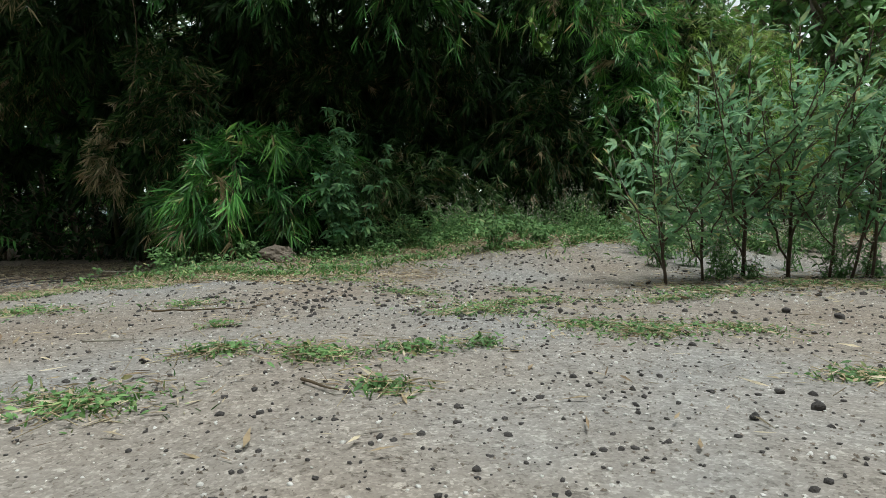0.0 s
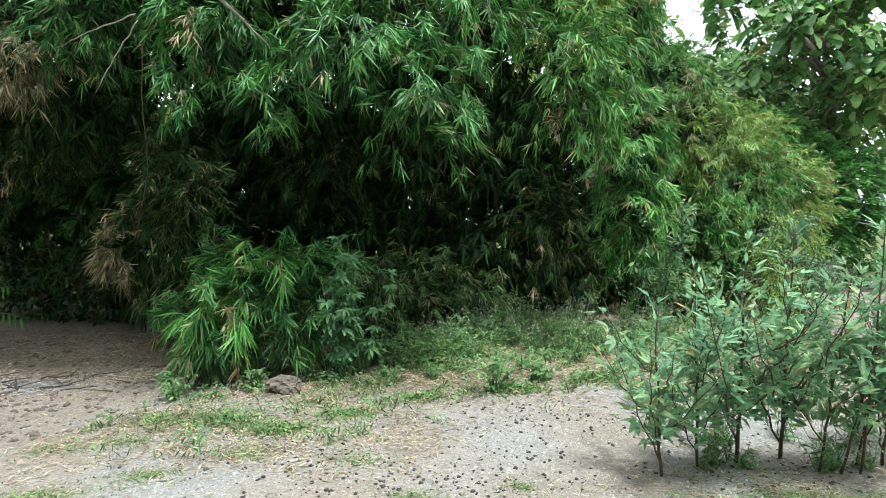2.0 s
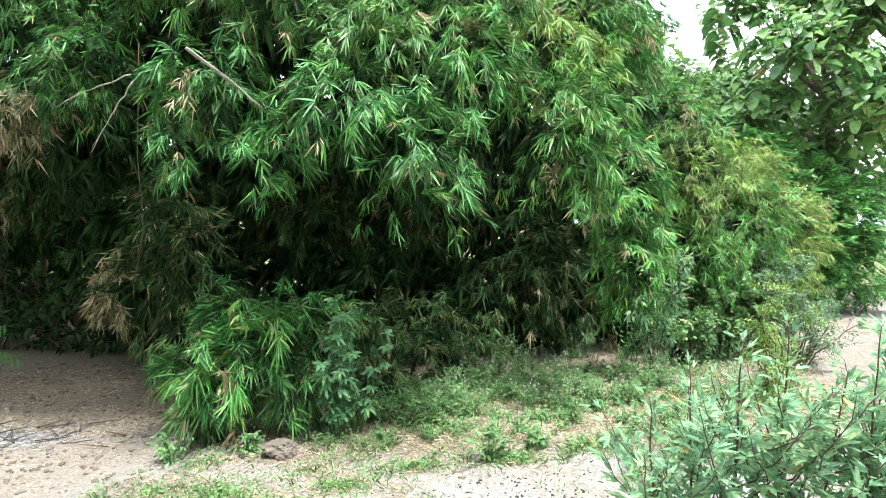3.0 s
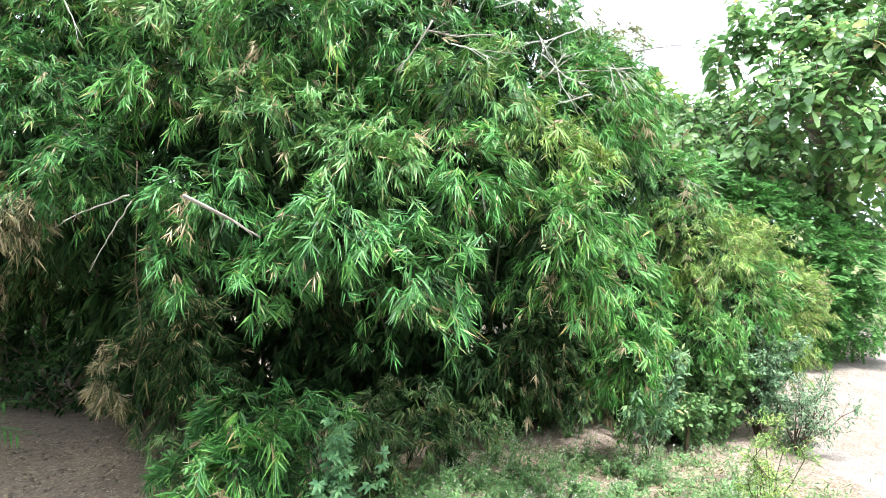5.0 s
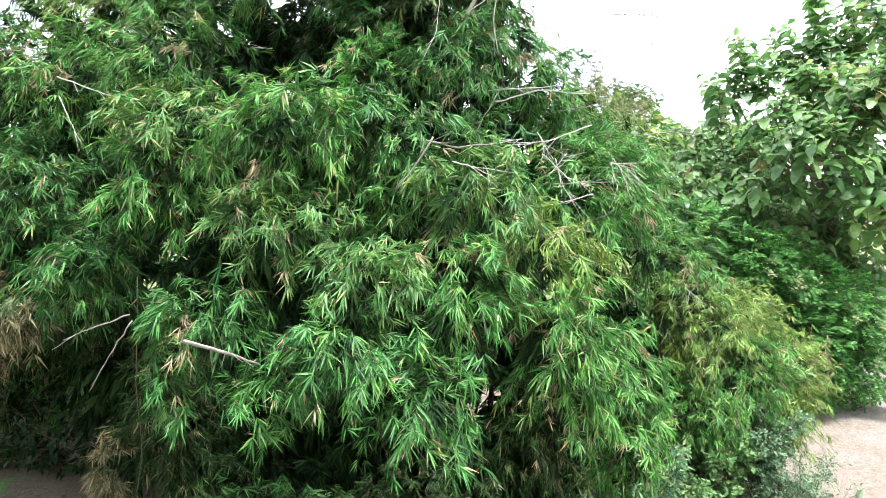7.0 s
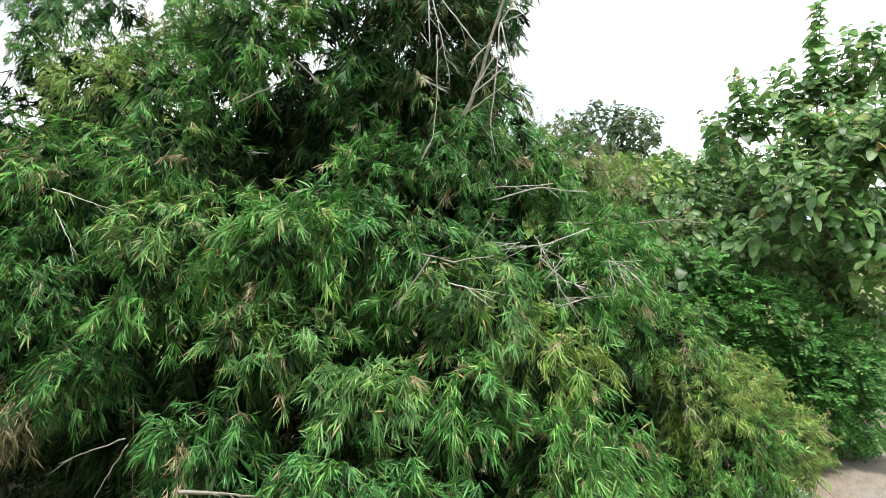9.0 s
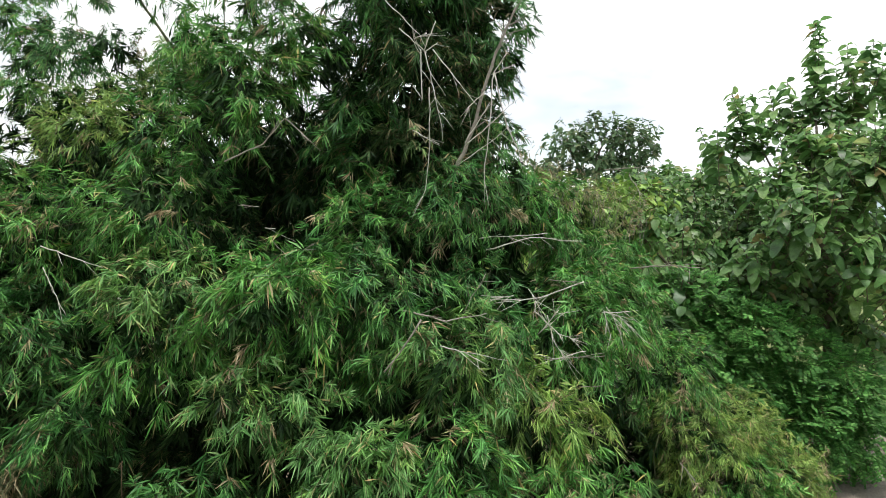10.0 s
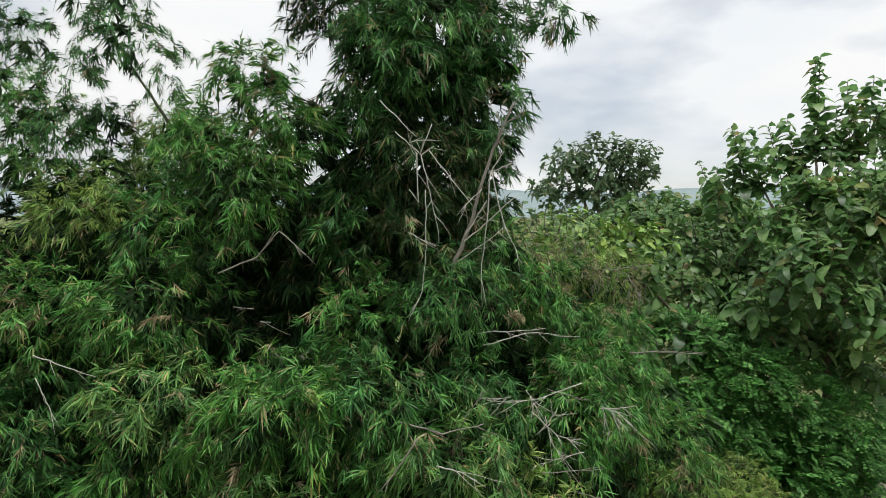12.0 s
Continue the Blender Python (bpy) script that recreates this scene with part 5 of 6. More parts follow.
def seed_weed(x, y, tall):
    """A thin-stemmed weed with small leaves and pale seed heads."""
    z0 = float(ground_z(x, y))
    herb = thing("seeding_weed", x, y, z0, "thin-stemmed weed with pale seed heads on the bank", "weed", "seeding weeds on the bank")
    p, heads = [], []
    for i in range(7):
        tip = (x + rng.normal(0, 0.35 * tall), y + rng.normal(0, 0.3 * tall), z0 + tall * rng.uniform(0.65, 1.1))
        path = bend((x + rng.normal(0, 0.04), y + rng.normal(0, 0.03), z0 - 0.02), tip, 0.003, 0.0012, 0, 8, 0.02)
        child("stem", tube_mesh("stem", [path], WEED, 4), herb)
        p += [tuple(q) for q, _ in path[1:7]] * 4
        heads += [tuple(q) for q, _ in path[6:]] * 4
    p, heads = np.array(p), np.array(heads)
    heads = heads + rng.normal(0, 0.012, heads.shape)
    p = p + rng.normal(0, 0.008, p.shape)
    size, puffs = 0.04 * rng.uniform(0.5, 1.3, len(p)), 0.014 * rng.uniform(0.6, 1.4, len(heads))
    leaves = blades(NARROW, p, rng.normal(0, 1, p.shape) * (1, 1, 0.5) + np.array([0, 0, 0.25]), np.array([0, -0.4, 1.0]) + rng.normal(0, 0.3, p.shape), size, size * 0.28, 0.3)
    child("foliage", leaf_mesh("foliage", [leaves], [WEED]), herb)
    child("seed_head", leaf_mesh("seed_head", [blades(DIAMOND, heads, rng.normal(0, 1, heads.shape), rng.normal(0, 1, heads.shape), puffs, puffs * 0.7, 0.0)], [PALEHEAD]), herb, "pale fluffy seed heads")["kind"] = "stuff"


for i in range(46):
    seed_weed(rng.uniform(-0.3, 3.4), rng.uniform(4.9, 6.7), rng.uniform(0.2, 0.48))
for i in range(34):
    seed_weed(rng.uniform(1.3, 3.4), rng.uniform(3.1, 4.6), rng.uniform(0.12, 0.34))


# ---- grass, litter and gravel ----
def tuft_blades(x, y, tall, lean=0.7):
    n = len(x)
    p = np.stack([x, y, ground_z(x, y) - 0.004], -1)
    way = unit(rng.normal(0, lean, (n, 3)) * (1, 1, 0) + np.array([0, 0, 1.0]))
    size = tall * rng.uniform(0.5, 1.3, n)
    return blades(NARROW, p, way, rng.normal(0, 1, (n, 3)) + np.array([0, -1, 0.2]), size, np.minimum(0.012, size * 0.14), rng.uniform(0.0, 0.5, n))


def herb_leaves(x, y, tall, leaf):
    """Small leaves held over the ground on creeping stems."""
    n = len(x)
    p = np.stack([x, y, ground_z(x, y) + rng.uniform(0.0, 1.0, n) * tall], -1)
    way = unit(rng.normal(0, 1, (n, 3)) * (1, 1, 0.3))
    size = leaf * rng.uniform(0.5, 1.3, n)
    return blades(NARROW, p, way, np.array([0, -0.3, 1.0]) + rng.normal(0, 0.4, (n, 3)), size, size * 0.38, rng.uniform(0.0, 0.4, n), 1)


def straws(x, y):
    """Long pale dry stalks lying over one another."""
    n = len(x)
    p = np.stack([x, y, ground_z(x, y) + rng.uniform(0.004, 0.022, n)], -1)
    a, size = rng.uniform(0, 6.28, n), rng.uniform(0.03, 0.10, n)
    return blades(ROD, p, np.stack([np.cos(a), np.sin(a), rng.normal(0.02, 0.10, n)], -1), np.array([0, 0, 1.0]), size, rng.uniform(0.0012, 0.0028, n), 0.05, 3)


def weed_patch(x, y, rx, ry, n, tall=0.026, leaf=0.02, dry=0.6):
    n = int(n * 1.6)
    a, r = rng.uniform(0, 6.28, n), np.abs(rng.normal(0, 0.5, n))
    px, py = x + rx * 1.25 * r * np.cos(a) + rng.normal(0, rx * 0.2, n), y + ry * 1.25 * r * np.sin(a) + rng.normal(0, ry * 0.2, n)
    k = int(n * 0.45)
    q = int(n * dry * 0.5)
    ob = new("weed_patch", leaf_mesh("weed_patch", [tuft_blades(px[:k], py[:k], tall), herb_leaves(px[k:], py[k:], tall * 0.8, leaf), litter_blades(px[:q] + rng.normal(0, 0.03, q), py[:q] + rng.normal(0, 0.03, q), 0.036, 2), straws(px[:q // 4] + rng.normal(0, 0.04, q // 4), py[:q // 4] + rng.normal(0, 0.03, q // 4))], [GRASS, WEED, LITTER, DRY]))
    tagged(ob, "low patch of green weeds and dry stalks on sand", "weeds", "weed patches on the gravel", "stuff")


def litter_blades(x, y, length, slot=0):
    n = len(x)
    p = np.stack([x, y, ground_z(x, y) + rng.uniform(0.003, 0.014, n)], -1)
    a = rng.uniform(0, 6.28, n)
    way = np.stack([np.cos(a), np.sin(a), rng.normal(0.05, 0.12, n)], -1)
    size = length * rng.uniform(0.4, 1.4, n)
    return blades(LANCE, p, way, np.array([0, 0, 1.0]) + rng.normal(0, 0.3, (n, 3)), size, size * rng.uniform(0.07, 0.18, n), rng.uniform(-0.1, 0.1, n), slot)


for x, y, rx, ry, n in ((-0.69, 1.09, 0.17, 0.09, 420), (-0.56, 1.43, 0.11, 0.07, 240), (-0.30, 1.40, 0.13, 0.09, 380), (-0.12, 1.17, 0.07, 0.06, 160), (-0.08, 1.48, 0.10, 0.06, 220), (0.10, 1.52, 0.06, 0.05, 130),
                        (0.17, 2.15, 0.22, 0.16, 330), (0.46, 1.87, 0.17, 0.10, 240), (0.62, 1.78, 0.20, 0.13, 480), (0.95, 1.86, 0.20, 0.10, 260), (0.90, 1.27, 0.09, 0.06, 190), (-0.70, 1.79, 0.06, 0.04, 80), (0.02, 1.98, 0.09, 0.05, 120),
                        (-1.64, 2.25, 0.26, 0.12, 300), (-1.05, 2.38, 0.16, 0.10, 150), (-2.14, 2.84, 0.42, 0.16, 700), (-1.64, 3.04, 0.22, 0.12, 330), (-2.08, 3.63, 0.34, 0.16, 480),
                        (-1.21, 3.32, 0.22, 0.14, 420), (-0.18, 2.83, 0.22, 0.14, 280), (0.38, 2.99, 0.14, 0.12, 160), (0.30, 2.45, 0.30, 0.12, 420), (-2.59, 3.62, 0.20, 0.14, 200), (-0.53, 3.24, 0.30, 0.18, 330), (1.0, 2.5, 0.3, 0.12, 360), (1.25, 2.75, 0.3, 0.14, 420), (1.7, 2.8, 0.35, 0.16, 620), (2.1, 2.75, 0.3, 0.16, 620), (2.35, 2.5, 0.3, 0.12, 420)):
    weed_patch(x, y, rx, ry, n)
for x, y, rx, ry, n in ((-1.56, 3.89, 0.40, 0.24, 620), (-1.05, 3.75, 0.28, 0.16, 300), (-2.05, 4.0, 0.32, 0.18, 330), (-0.75, 4.05, 0.2, 0.10, 330), (-0.2, 4.25, 0.22, 0.09, 360), (0.5, 4.22, 0.26, 0.09, 520), (1.15, 4.35, 0.28, 0.12, 520)):
    weed_patch(x, y, rx, ry, n, 0.06, 0.032, 1.2)


def scatter(n, x0, x1, y0, y1, weight):
    """n random places, kept by a weight between 0 and 1."""
    x, y = rng.uniform(x0, x1, n), rng.uniform(y0, y1, n)
    keep = rng.random(n) < weight(x, y)
    return x[keep], y[keep]


def lumps(x, y, f=1.7, ph=0.0):
    return 0.5 + 0.5 * np.sin(f * 2.3 * x + 1.7 * np.sin(f * 1.9 * y + ph)) * np.sin(f * 2.9 * y + 1.3 * np.sin(f * 1.3 * x + ph))


def bank(x, y):
    return np.maximum(soft(1.25, 0.75, np.hypot((x - 1.2) / 2.5, (y - 5.4) / 1.35)), 0.45 * soft(1.3, 0.7, np.hypot((x + 1.3) / 1.3, (y - 4.0) / 0.7)))


def clumps(x, y):
    """Uneven tussocks with bare straw between them."""
    k = 0.6 * lumps(x, y, 2.6) + 0.4 * lumps(y, x, 4.7, 1.3)
    return soft(0.50, 0.78, k + 0.16 * np.exp(-((y - 5.5) / 0.5) ** 2) * soft(1.2, 0.2, x))


gxs, gys = scatter(90000, -2.6, 4.2, 3.1, 7.2, lambda x, y: bank(x, y) * (0.03 + 0.97 * clumps(x, y)))
hxs, hys = scatter(100000, -2.6, 4.2, 3.4, 7.2, lambda x, y: bank(x, y) * (0.02 + 0.98 * clumps(x, y)))
tagged(new("bank_grass", leaf_mesh("bank_grass", [tuft_blades(gxs, gys, 0.065), herb_leaves(hxs, hys, 0.11, 0.034)], [GRASS, WEED])), "green grass and weeds on the bank", "grass", kind="stuff")
gxs, gys = scatter(26000, 1.6, 5.6, 2.6, 8.2, lambda x, y: soft(2.6, 3.2, x) * soft(4.6, 3.2, y) * lumps(x, y, 1.2) + 0.8 * soft(5.0, 5.6, y) * soft(4.6, 3.6, x) * soft(1.5, 2.6, x) * lumps(x, y, 1.9) ** 2)
tagged(new("verge_grass", leaf_mesh("verge_grass", [tuft_blades(gxs, gys, 0.10), herb_leaves(gxs[::2], gys[::2], 0.12, 0.05)], [GRASS, WEED])), "grass under the saplings and beside the track", "grass", kind="stuff")


def litter_weight(x, y):
    edge = soft(1.4, 0.8, np.hypot((x - 0.9) / 3.0, (y - 5.6) / 1.25)) * (1.0 - 0.75 * clumps(x, y))
    under = 0.6 * soft(1.3, 0.6, np.hypot((x - 1.9) / 1.0, (y - 3.0) / 0.55)) * (0.3 + 0.7 * lumps(x, y, 3.1, 2))
    left = soft(1.3, 0.6, np.hypot((x + 1.3) / 1.5, (y - 3.8) / 0.8)) * lumps(x, y, 2.2, 1)
    inside = (0.13 + 0.15 * soft(-2.4, -3.2, x)) * soft(4.9, 5.6, y) * soft(3.0, 1.5, x)
    return np.clip(np.maximum(np.maximum(edge, under), np.maximum(left, inside)), 0.02, 1)


lx, ly = scatter(330000, -6.0, 4.5, 0.8, 8.0, litter_weight)
tagged(new("leaf_litter", leaf_mesh("leaf_litter", [litter_blades(lx, ly, 0.052)], [LITTER])), "dry fallen bamboo leaves and straw", "litter", kind="stuff")

PEBBLE_V = [(0, 0, 1), (0.9, 0, 0.45), (0.28, 0.85, 0.45), (-0.72, 0.53, 0.45), (-0.72, -0.53, 0.45), (0.28, -0.85, 0.45), (0.72, 0.53, -0.4), (-0.28, 0.85, -0.4), (-0.9, 0, -0.4), (-0.28, -0.85, -0.4), (0.72, -0.53, -0.4)]
PEBBLE_F = [(0, 1, 2), (0, 2, 3), (0, 3, 4), (0, 4, 5), (0, 5, 1), (1, 6, 2), (2, 7, 3), (3, 8, 4), (4, 9, 5), (5, 10, 1), (6, 7, 2), (7, 8, 3), (8, 9, 4), (9, 10, 5), (10, 6, 1)]

GRIT = ([(0, 0, 1), (0.95, 0.1, 0), (-0.4, 0.85, 0), (-0.5, -0.8, 0)], [(0, 1, 2), (0, 2, 3), (0, 3, 1)])


def pebbles(x, y, r, slot=0, sink=0.2, corners=PEBBLE_V, faces=PEBBLE_F):
    n = len(x)
    a = rng.uniform(0, 6.28, n)
    t = np.array(corners)[None] * rng.uniform(0.55, 1.35, (n, len(corners), 1)) * np.stack([r * rng.uniform(0.8, 1.4, n), r, r * rng.uniform(0.5, 0.9, n)], -1)[:, None]
    v = np.stack([t[..., 0] * np.cos(a)[:, None] - t[..., 1] * np.sin(a)[:, None], t[..., 0] * np.sin(a)[:, None] + t[..., 1] * np.cos(a)[:, None], t[..., 2]], -1)
    v += np.stack([x, y, ground_z(x, y) + sink * r], -1)[:, None]
    return v, faces, slot


def strip(x, y):
    return soft(1.3, 0.5, np.hypot((x - 0.5) / 2.4, (y - 3.0) / 1.2))


kx, ky = scatter(30000, -3.0, 4.2, 0.55, 4.6, lambda x, y: (0.10 + 0.16 * soft(2.6, 1.4, y) + 0.75 * strip(x, y) * lumps(x, y, 1.3, 3) ** 1.2) * soft(4.6, 4.1, y))
kr = 0.0022 + (0.0055 + 0.0066 * strip(kx, ky)) * rng.random(len(kx)) ** 3.0
ckx, cky = scatter(10000, -3.0, 4.2, 0.55, 5.0, lambda x, y: 0.3 + 0.5 * np.maximum(soft(2.0, 1.0, y), strip(x, y)))
ckr = 0.002 + (0.003 + 0.004 * strip(ckx, cky)) * rng.random(len(ckx)) ** 2.5
nx, ny = scatter(9000, -1.6, 1.8, 0.5, 2.2, lambda x, y: 0.8 + 0 * x)
wx, wy = scatter(3500, -1.8, 2.0, 0.5, 2.6, lambda x, y: 0.15 + 0.7 * lumps(x, y, 1.9, 4))
bx, by = scatter(5000, -2.0, 2.6, 0.5, 2.8, lambda x, y: 0.15 + 0.85 * lumps(x, y, 1.5, 2) ** 2)
tagged(new("gravel", leaf_mesh("gravel", [pebbles(kx, ky, kr), pebbles(ckx, cky, ckr, 1), pebbles(nx, ny, 0.0018 + 0.003 * rng.random(len(nx)) ** 2, 2, 0.2, *GRIT), pebbles(wx, wy, 0.0015 + 0.003 * rng.random(len(wx)) ** 2, 1, 0.2, *GRIT), pebbles(bx, by, 0.002 + 0.004 * rng.random(len(bx)) ** 2, 0)], [STONE, PALE, CLAY])),
       "dark cinders and pale grit scattered on sand", "gravel", kind="stuff")


def stone(x, y, r, mat=STONE, label="dark rough cinder stone lying on the sand"):
    ob = new("stone", leaf_mesh("stone", [pebbles(np.array([x]), np.array([y]), np.array([r]), 0, 0.35)], [mat]))
    bv = ob.modifiers.new("worn", "BEVEL")
    bv.width, bv.segments, bv.limit_method = r * 0.1, 1, "NONE"
    tagged(ob, label, "stone", "loose stones on the sand")


for x, y, r in ((-0.19, 1.13, 0.013), (0.66, 1.16, 0.013), (0.72, 1.15, 0.010), (0.66, 1.04, 0.015), (1.24, 2.13, 0.022), (1.36, 2.02, 0.024), (0.5, 0.95, 0.013), (-0.59, 1.25, 0.008), (-0.37, 1.13, 0.009), (-0.32, 1.01, 0.008),
                (-0.54, 1.05, 0.009), (0.27, 1.23, 0.010), (0.46, 1.26, 0.010), (0.68, 1.61, 0.013), (0.71, 1.73, 0.013), (0.1, 0.92, 0.008), (-0.1, 0.9, 0.009), (0.42, 2.6, 0.02), (1.6, 2.5, 0.02), (0.9, 2.2, 0.016)):
    stone(x, y, 0.85 * r)
stone(-0.98, 1.72, 0.012, PALE, "pale pebble lying on the sand")


# ---- odd things on the ground ----
def stump(x, y, r):
    z0 = float(ground_z(x, y))
    bm = bmesh.new()
    bmesh.ops.create_icosphere(bm, subdivisions=4, radius=1)
    for v in bm.verts:
        k = 1 + 0.35 * noise.noise(v.co * 1.3) + 0.16 * noise.noise(v.co * 3.7) + 0.10 * noise.noise(v.co * 11) + 0.05 * noise.noise(v.co * 23)
        v.co = Vector((v.co.x * r * 1.25 * k, v.co.y * r * k, v.co.z * r * 0.75 * k))
    me = bpy.data.meshes.new("stump")
    bm.to_mesh(me)
    bm.free()
    me.materials.append(CLAY)
    ob = new("stump", me)
    ob.location = (x, y, z0 + 0.35 * r)
    tagged(ob, "weathered grey-brown stump in dry leaves", "stump")


stump(-1.30, 4.53, 0.11)


def ash_heap(x, y):
    heap = thing("ash_heap", x, y, float(ground_z(x, y)), "grey ash and charred sticks of an old fire", "ash")
    n = 3000
    a, r = rng.uniform(0, 6.28, n), np.abs(rng.normal(0, 0.5, n))
    px, py = x + 0.75 * r * np.cos(a), y + 0.40 * r * np.sin(a)
    child("ash", leaf_mesh("ash", [pebbles(px, py, 0.004 + 0.015 * rng.random(n) ** 2, 0, -0.1)], [ASH]), heap)["kind"] = "stuff"
    for i in range(18):
        b, c, h = rng.normal(0, 0.4), rng.normal(0, 0.2), rng.uniform(0, 3.14)
        q = Vector((x + b, y + c, float(ground_z(x + b, y + c)) + 0.02))
        child("charred_stick", tube_mesh("charred_stick", [bend(q, q + Vector((math.cos(h) * 0.28, math.sin(h) * 0.2, 0.02)), 0.007, 0.004, 0, 5, 0.01)], STONE, 6), heap)


ash_heap(-4.05, 5.5)


def clods(n, x0, x1, y0, y1):
    """Crumbs of earth over the shady soil."""
    x, y = scatter(n, x0, x1, y0, y1, lambda a, b: 0.25 + 0.75 * lumps(a, b, 1.6, 2))
    tagged(new("clods", leaf_mesh("clods", [pebbles(x, y, 0.004 + 0.026 * rng.random(len(x)) ** 4, 0, 0.1)], [CLAY])), "crumbs of brown earth on the shady soil", "earth", kind="stuff")


clods(8000, -6.5, -1.4, 3.9, 8.4)


def stick(x, y, x1, y1, r, mat=TWIG, label="thin dark twig lying on the sand"):
    z = max(float(ground_z(x, y)), float(ground_z(x1, y1))) + r + 0.004
    tagged(new("twig", tube_mesh("twig", [bend((x, y, z), (x1, y1, z), r, r * 0.4, 0, 10, 0.006)], mat, 6)), label, "twig")


for i in range(16):
    x, y, a = rng.uniform(-5.0, -2.9), rng.uniform(5.1, 6.1), rng.uniform(0, 3.14)
    stick(x, y, x + 0.3 * math.cos(a), y + 0.2 * math.sin(a), rng.uniform(0.004, 0.009), DEAD if i % 2 else TWIG, "dry stick lying by the old ashes")
stick(-1.08, 2.13, -0.72, 2.20, 0.0042)
stick(-0.29, 1.18, -0.20, 1.10, 0.004)
stick(2.3, 2.75, 2.9, 2.7, 0.010, DEAD, "pale dead stick lying under the saplings")
stick(-1.0, 1.60, -0.86, 1.62, 0.004, DEAD, "pale straw stalk lying on sand")
stick(-3.3, 5.5, -2.7, 5.3, 0.008, DEAD, "pale dead stick lying under the saplings")

post = thing("post", 2.89, 6.75, float(ground_z(2.89, 6.75)), "short weathered grey wooden post in the weeds", "post")
child("shaft", tube_mesh("shaft", [bend((2.89, 6.75, 0.2), (2.90, 6.75, 0.62), 0.028, 0.025, 0, 5, 0.01)], TWIG, 9), post)

# a low palm by the shady ground
palm = thing("low_palm", -6.3, 7.4, float(ground_z(-6.3, 7.4)), "low palm with arching green fronds in the shade", "palm")
for k, (dx, dz) in enumerate(((0.75, 0.55), (0.45, 0.85), (-0.4, 0.9), (0.9, 0.15), (-0.8, 0.5))):
    rib = bend((-6.3, 7.4, 0.0), (-6.3 + dx, 7.2, 0.1 + dz), 0.014, 0.004, 0.15, 10, 0.005)
    q = np.array([tuple(p) for p, _ in rib[2:]] * 2)
    along = unit(np.array([dx, -0.2, dz * 0.4]))
    way = np.tile(along * 0.8, (len(q), 1)) + np.array([0, 0, -0.35]) + np.repeat([[0.1, -0.9, 0.1], [-0.1, 0.9, 0.2]], len(q) // 2, 0)
    frond = child("frond", tube_mesh("frond", [rib], WEED, 5), palm)
    for k in range(len(q)):
        child("leaflet", leaf_mesh("leaflet", [blades(NARROW, q[k:k + 1], way[k:k + 1], np.array([0, 0, 1.0]), 0.3, 0.03, 0.3)], [PINNATE]), frond)


# ---- dead wood in the bamboo ----
def dead_branch(points, r, twigs=4, reach=0.35, label="bleached bare branch", mat=DEAD, fall=0.05):
    """A bare branch along some points, with a few forked twigs."""
    main = []
    for k, (a, b) in enumerate(zip(points[:-1], points[1:])):
        f = 1 - 0.6 * k / max(1, len(points) - 1)
        main += bend(a, b, r * f, r * (f - 0.6 / len(points)), 0, 5, 0.012)[0 if k == 0 else 1:]
    bough = child("dead_branch", tube_mesh("dead_branch", [main], mat, 6), clump, label)
    for i in range(twigs):
        k = int(rng.uniform(0.25, 0.95) * (len(main) - 1))
        q, along = main[k][0], (main[min(k + 1, len(main) - 1)][0] - main[max(k - 1, 0)][0]).normalized()
        d = along * reach * rng.uniform(0.3, 0.9) + Vector(rng.normal(0, 1, 3)) * Vector((1, 0.5, 0.8)) * reach * 0.28 + Vector((0, -0.03, -0.6 * fall))
        spur = bend(q, q + d, max(0.003, r * 0.35), 0.0015, 0, 4, 0.012)
        part_twig = new("twig", tube_mesh("twig", [spur], mat, 5))
        part_twig.parent = bough
        part_twig.matrix_parent_inverse = bough.matrix_world.inverted()


dead_branch([(-1.78, 4.00, 3.17), (-1.60, 4.27, 3.03), (-1.43, 4.54, 2.87)], 0.015, 4, 0.15, "broken bleached branch")
dead_branch([(0.18, 6.1, 6.01), (0.38, 6.1, 6.55), (0.57, 6.1, 7.21), (0.76, 6.1, 7.65)], 0.022, 14, 0.4, "leaning bleached dead culm", DEAD, 0.1)
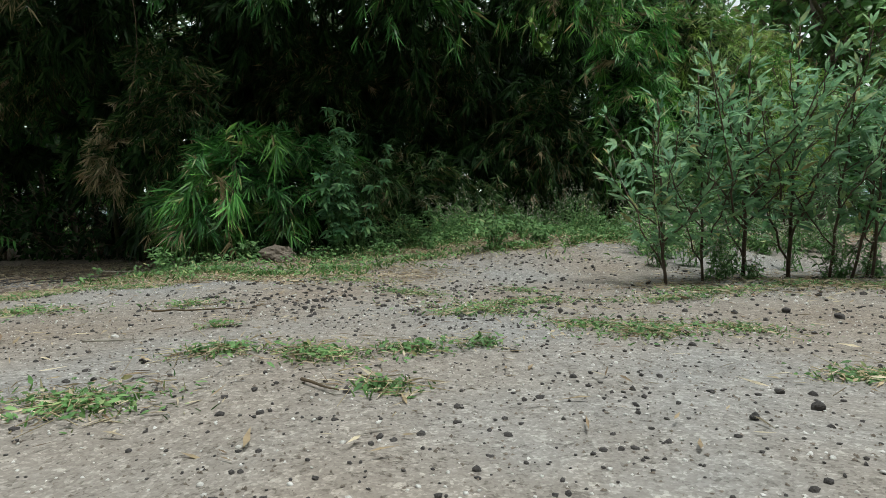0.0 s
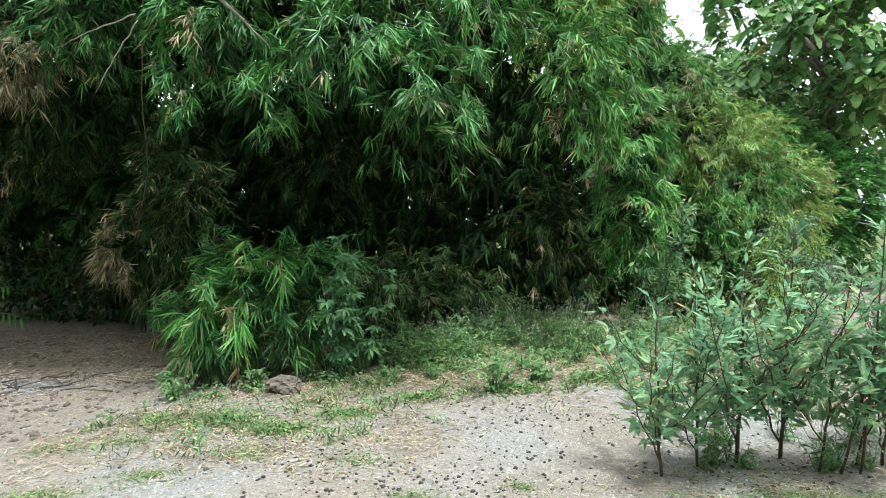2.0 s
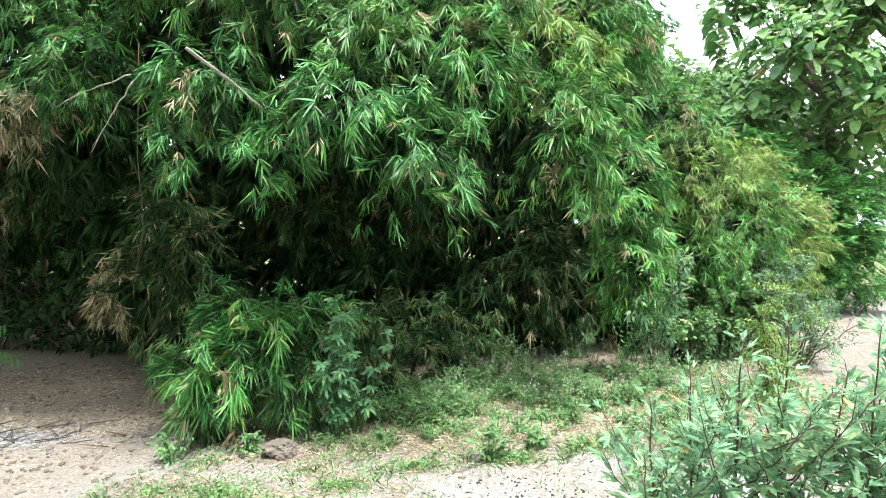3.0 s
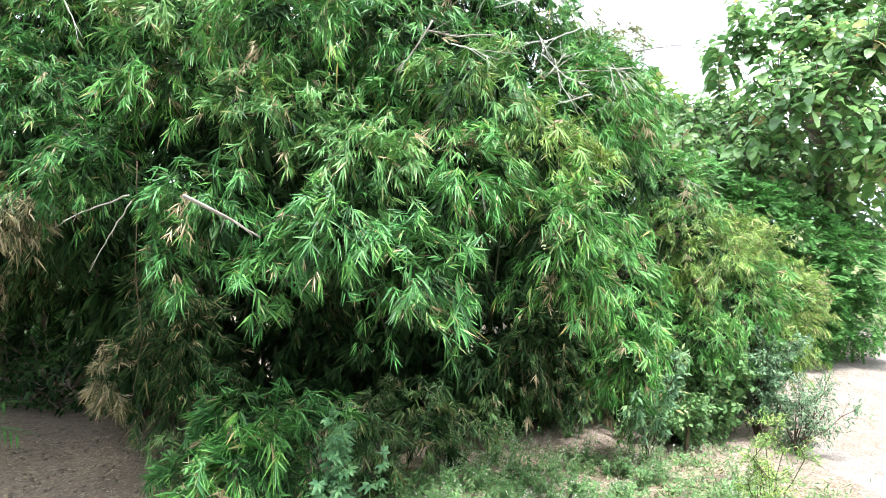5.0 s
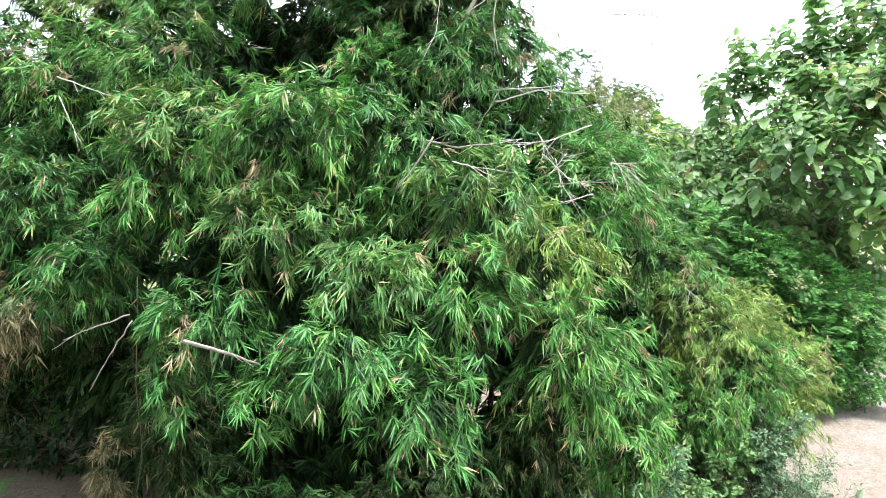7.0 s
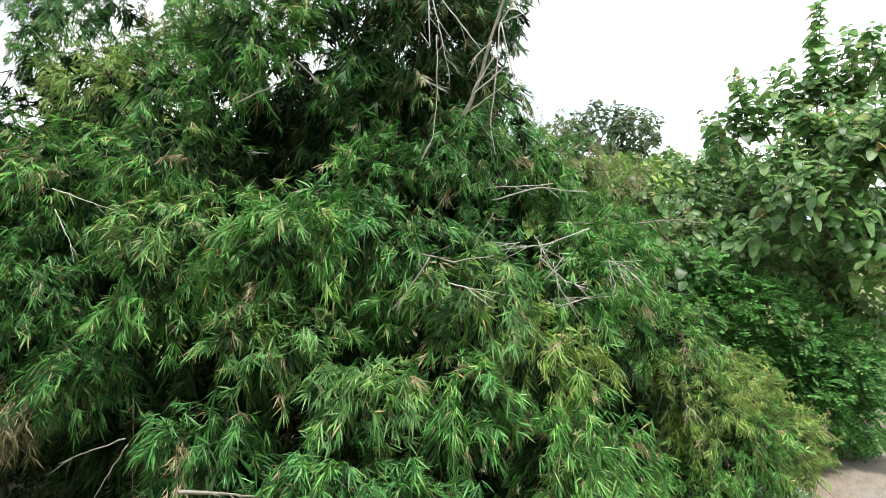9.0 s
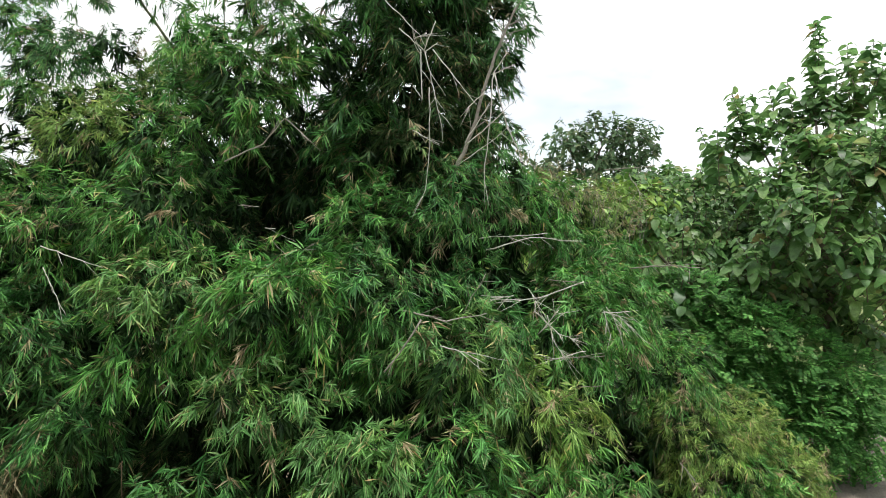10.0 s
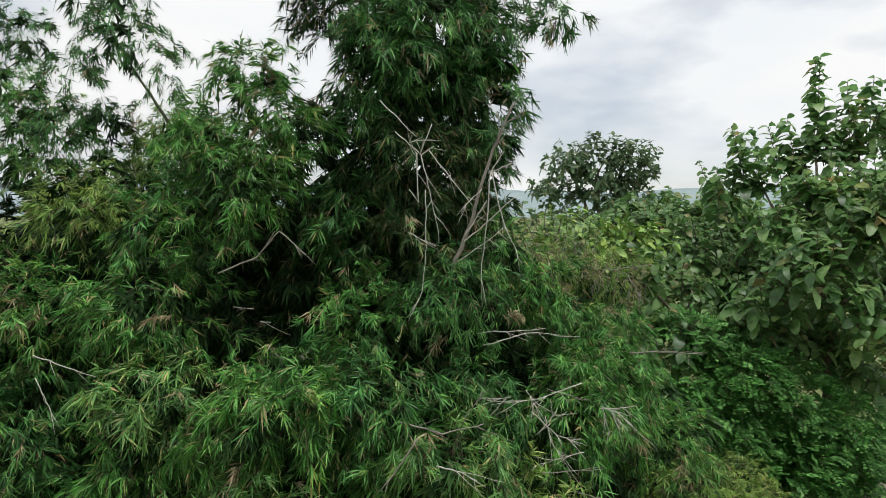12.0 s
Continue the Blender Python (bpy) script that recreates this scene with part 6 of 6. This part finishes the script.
# white twigs hanging from the dead culm and from a knot beside it
for points, r, n in (([(-0.36, 5.75, 7.33), (-0.13, 5.75, 7.13)], 0.006, 1), ([(-0.13, 5.75, 7.12), (-0.02, 5.75, 7.40)], 0.006, 1), ([(-0.12, 5.75, 7.12), (-0.04, 5.75, 6.79), (0.05, 5.75, 6.30)], 0.006, 4),
                     ([(-0.16, 5.75, 7.14), (-0.14, 5.75, 6.68)], 0.007, 2), ([(-0.23, 5.75, 6.80), (-0.14, 5.75, 6.68)], 0.005, 0), ([(-0.12, 5.75, 7.12), (0.0, 5.75, 7.20)], 0.005, 1),
                     ([(-0.15, 5.72, 7.10), (-0.22, 5.7, 7.22), (-0.10, 5.7, 7.28)], 0.004, 8), ([(-0.08, 5.8, 6.80), (-0.07, 5.8, 6.27), (-0.11, 5.8, 5.84), (-0.24, 5.8, 5.55)], 0.005, 2),
                     ([(-0.51, 5.85, 7.63), (-0.17, 5.85, 7.30)], 0.005, 1), ([(-0.05, 5.85, 7.17), (0.18, 5.85, 6.88), (0.37, 5.85, 6.65)], 0.006, 4),
                     ([(0.55, 6.0, 6.99), (0.52, 6.0, 6.60), (0.46, 6.0, 5.99), (0.47, 6.0, 5.90)], 0.007, 4), ([(0.55, 6.0, 6.99), (0.68, 6.0, 6.46), (0.86, 6.0, 6.09)], 0.007, 3),
                     ([(0.52, 6.0, 6.97), (0.75, 6.0, 7.07)], 0.005, 1), ([(0.53, 6.0, 6.97), (0.67, 6.0, 7.18)], 0.005, 1), ([(0.27, 6.05, 6.31), (0.51, 6.05, 6.71)], 0.006, 3),
                     ([(0.27, 6.05, 6.29), (0.54, 6.05, 6.52), (0.82, 6.05, 6.77)], 0.006, 3), ([(0.46, 6.05, 6.82), (0.27, 6.05, 6.63)], 0.005, 5), ([(0.20, 6.0, 6.09), (0.54, 6.0, 6.33), (0.68, 6.0, 6.46)], 0.004, 3),
                     ([(-0.24, 5.8, 6.40), (0.02, 5.8, 6.27)], 0.004, 3), ([(0.49, 6.2, 5.24), (0.95, 6.2, 5.37), (1.48, 6.2, 5.34)], 0.007, 5), ([(0.43, 6.2, 5.36), (1.13, 6.2, 5.42)], 0.005, 4)):
    dead_branch(points, r, n, 0.22, "thin white bare twig", BLEACHED, 0.08)
# pale tangled twigs among the leaves
for points, r, n in (([(1.43, 5.85, 4.96), (1.00, 5.85, 4.80), (0.56, 5.85, 4.74)], 0.006, 6),
                     ([(0.75, 5.85, 4.82), (0.52, 5.85, 4.78)], 0.004, 4),
                     ([(0.95, 5.85, 4.67), (1.19, 5.85, 4.45), (1.42, 5.85, 4.37)], 0.006, 8),
                     ([(1.00, 5.85, 4.45), (1.19, 5.85, 4.68)], 0.005, 5),
                     ([(1.08, 5.85, 4.63), (1.14, 5.85, 4.39), (1.29, 5.85, 4.16)], 0.005, 7),
                     ([(1.46, 5.85, 4.28), (1.17, 5.85, 4.20), (0.96, 5.85, 4.13)], 0.005, 5),
                     ([(0.89, 5.85, 4.89), (1.08, 5.85, 4.58)], 0.004, 6),
                     ([(1.70, 6.15, 4.63), (1.85, 6.15, 4.58), (2.01, 6.15, 4.45)], 0.004, 7),
                     ([(1.73, 6.15, 4.67), (1.91, 6.15, 4.38)], 0.004, 6),
                     ([(1.69, 6.15, 4.61), (1.97, 6.15, 4.62)], 0.004, 5),
                     ([(1.71, 6.15, 4.63), (1.79, 6.15, 4.32)], 0.004, 5),
                     ([(0.05, 5.00, 4.51), (0.25, 5.00, 4.46), (0.38, 5.00, 4.39)], 0.006, 4),
                     ([(-3.58, 5.45, 5.29), (-3.33, 5.45, 5.20), (-3.02, 5.45, 5.10)], 0.006, 2),
                     ([(-3.53, 5.40, 5.10), (-3.44, 5.40, 4.88), (-3.33, 5.40, 4.66)], 0.005, 2),
                     ([(-2.83, 5.35, 4.84), (-2.73, 5.35, 4.73)], 0.011, 0),
                     ([(-1.81, 6.30, 5.45), (-1.70, 6.30, 5.44)], 0.008, 1)):
    dead_branch(points, r, n, 0.26, "tangled pale bare twig", BLEACHED, 0.05)
dead_branch([(-1.86, 5.35, 6.05), (-1.5, 5.3, 6.2), (-1.31, 5.3, 6.42)], 0.007, 3, 0.3)
dead_branch([(-1.31, 5.3, 6.42), (-1.08, 5.3, 6.22)], 0.006, 3, 0.2)
dead_branch([(-0.11, 5.05, 4.72), (-0.30, 5.05, 4.42), (-0.42, 5.05, 4.27)], 0.008, 3, 0.2)
dead_branch([(-0.3, 5.35, 4.75), (0.1, 5.3, 4.66), (0.46, 5.4, 4.72)], 0.009, 5, 0.35)
dead_branch([(2.2, 6.9, 5.0), (2.6, 6.8, 5.05), (3.0, 6.8, 5.02)], 0.008, 6, 0.4)
dead_branch([(-2.63, 5.0, 3.5), (-2.66, 5.0, 2.6), (-2.62, 5.0, 1.9), (-2.72, 5.0, 1.3)], 0.0045, 2, 0.15, "thin hanging vine", TWIG)
dead_branch([(-2.60, 4.85, 3.15), (-2.8, 4.85, 2.85), (-2.97, 4.85, 2.55)], 0.007, 2, 0.2)
dead_branch([(-2.62, 4.85, 3.2), (-2.9, 4.85, 3.1), (-3.18, 4.85, 2.98)], 0.007, 2, 0.2)
for i in range(16):
    x, z = rng.uniform(-4.2, 2.2), rng.uniform(3.0, 6.2)
    y = 4.75 + 0.25 * abs(x) + 0.28 * max(0, z - 3.4)
    dead_branch([(x, y, z), (x + rng.normal(0, 0.25), y + rng.normal(0, 0.1), z + rng.normal(-0.05, 0.18))], 0.004, 3, 0.16)
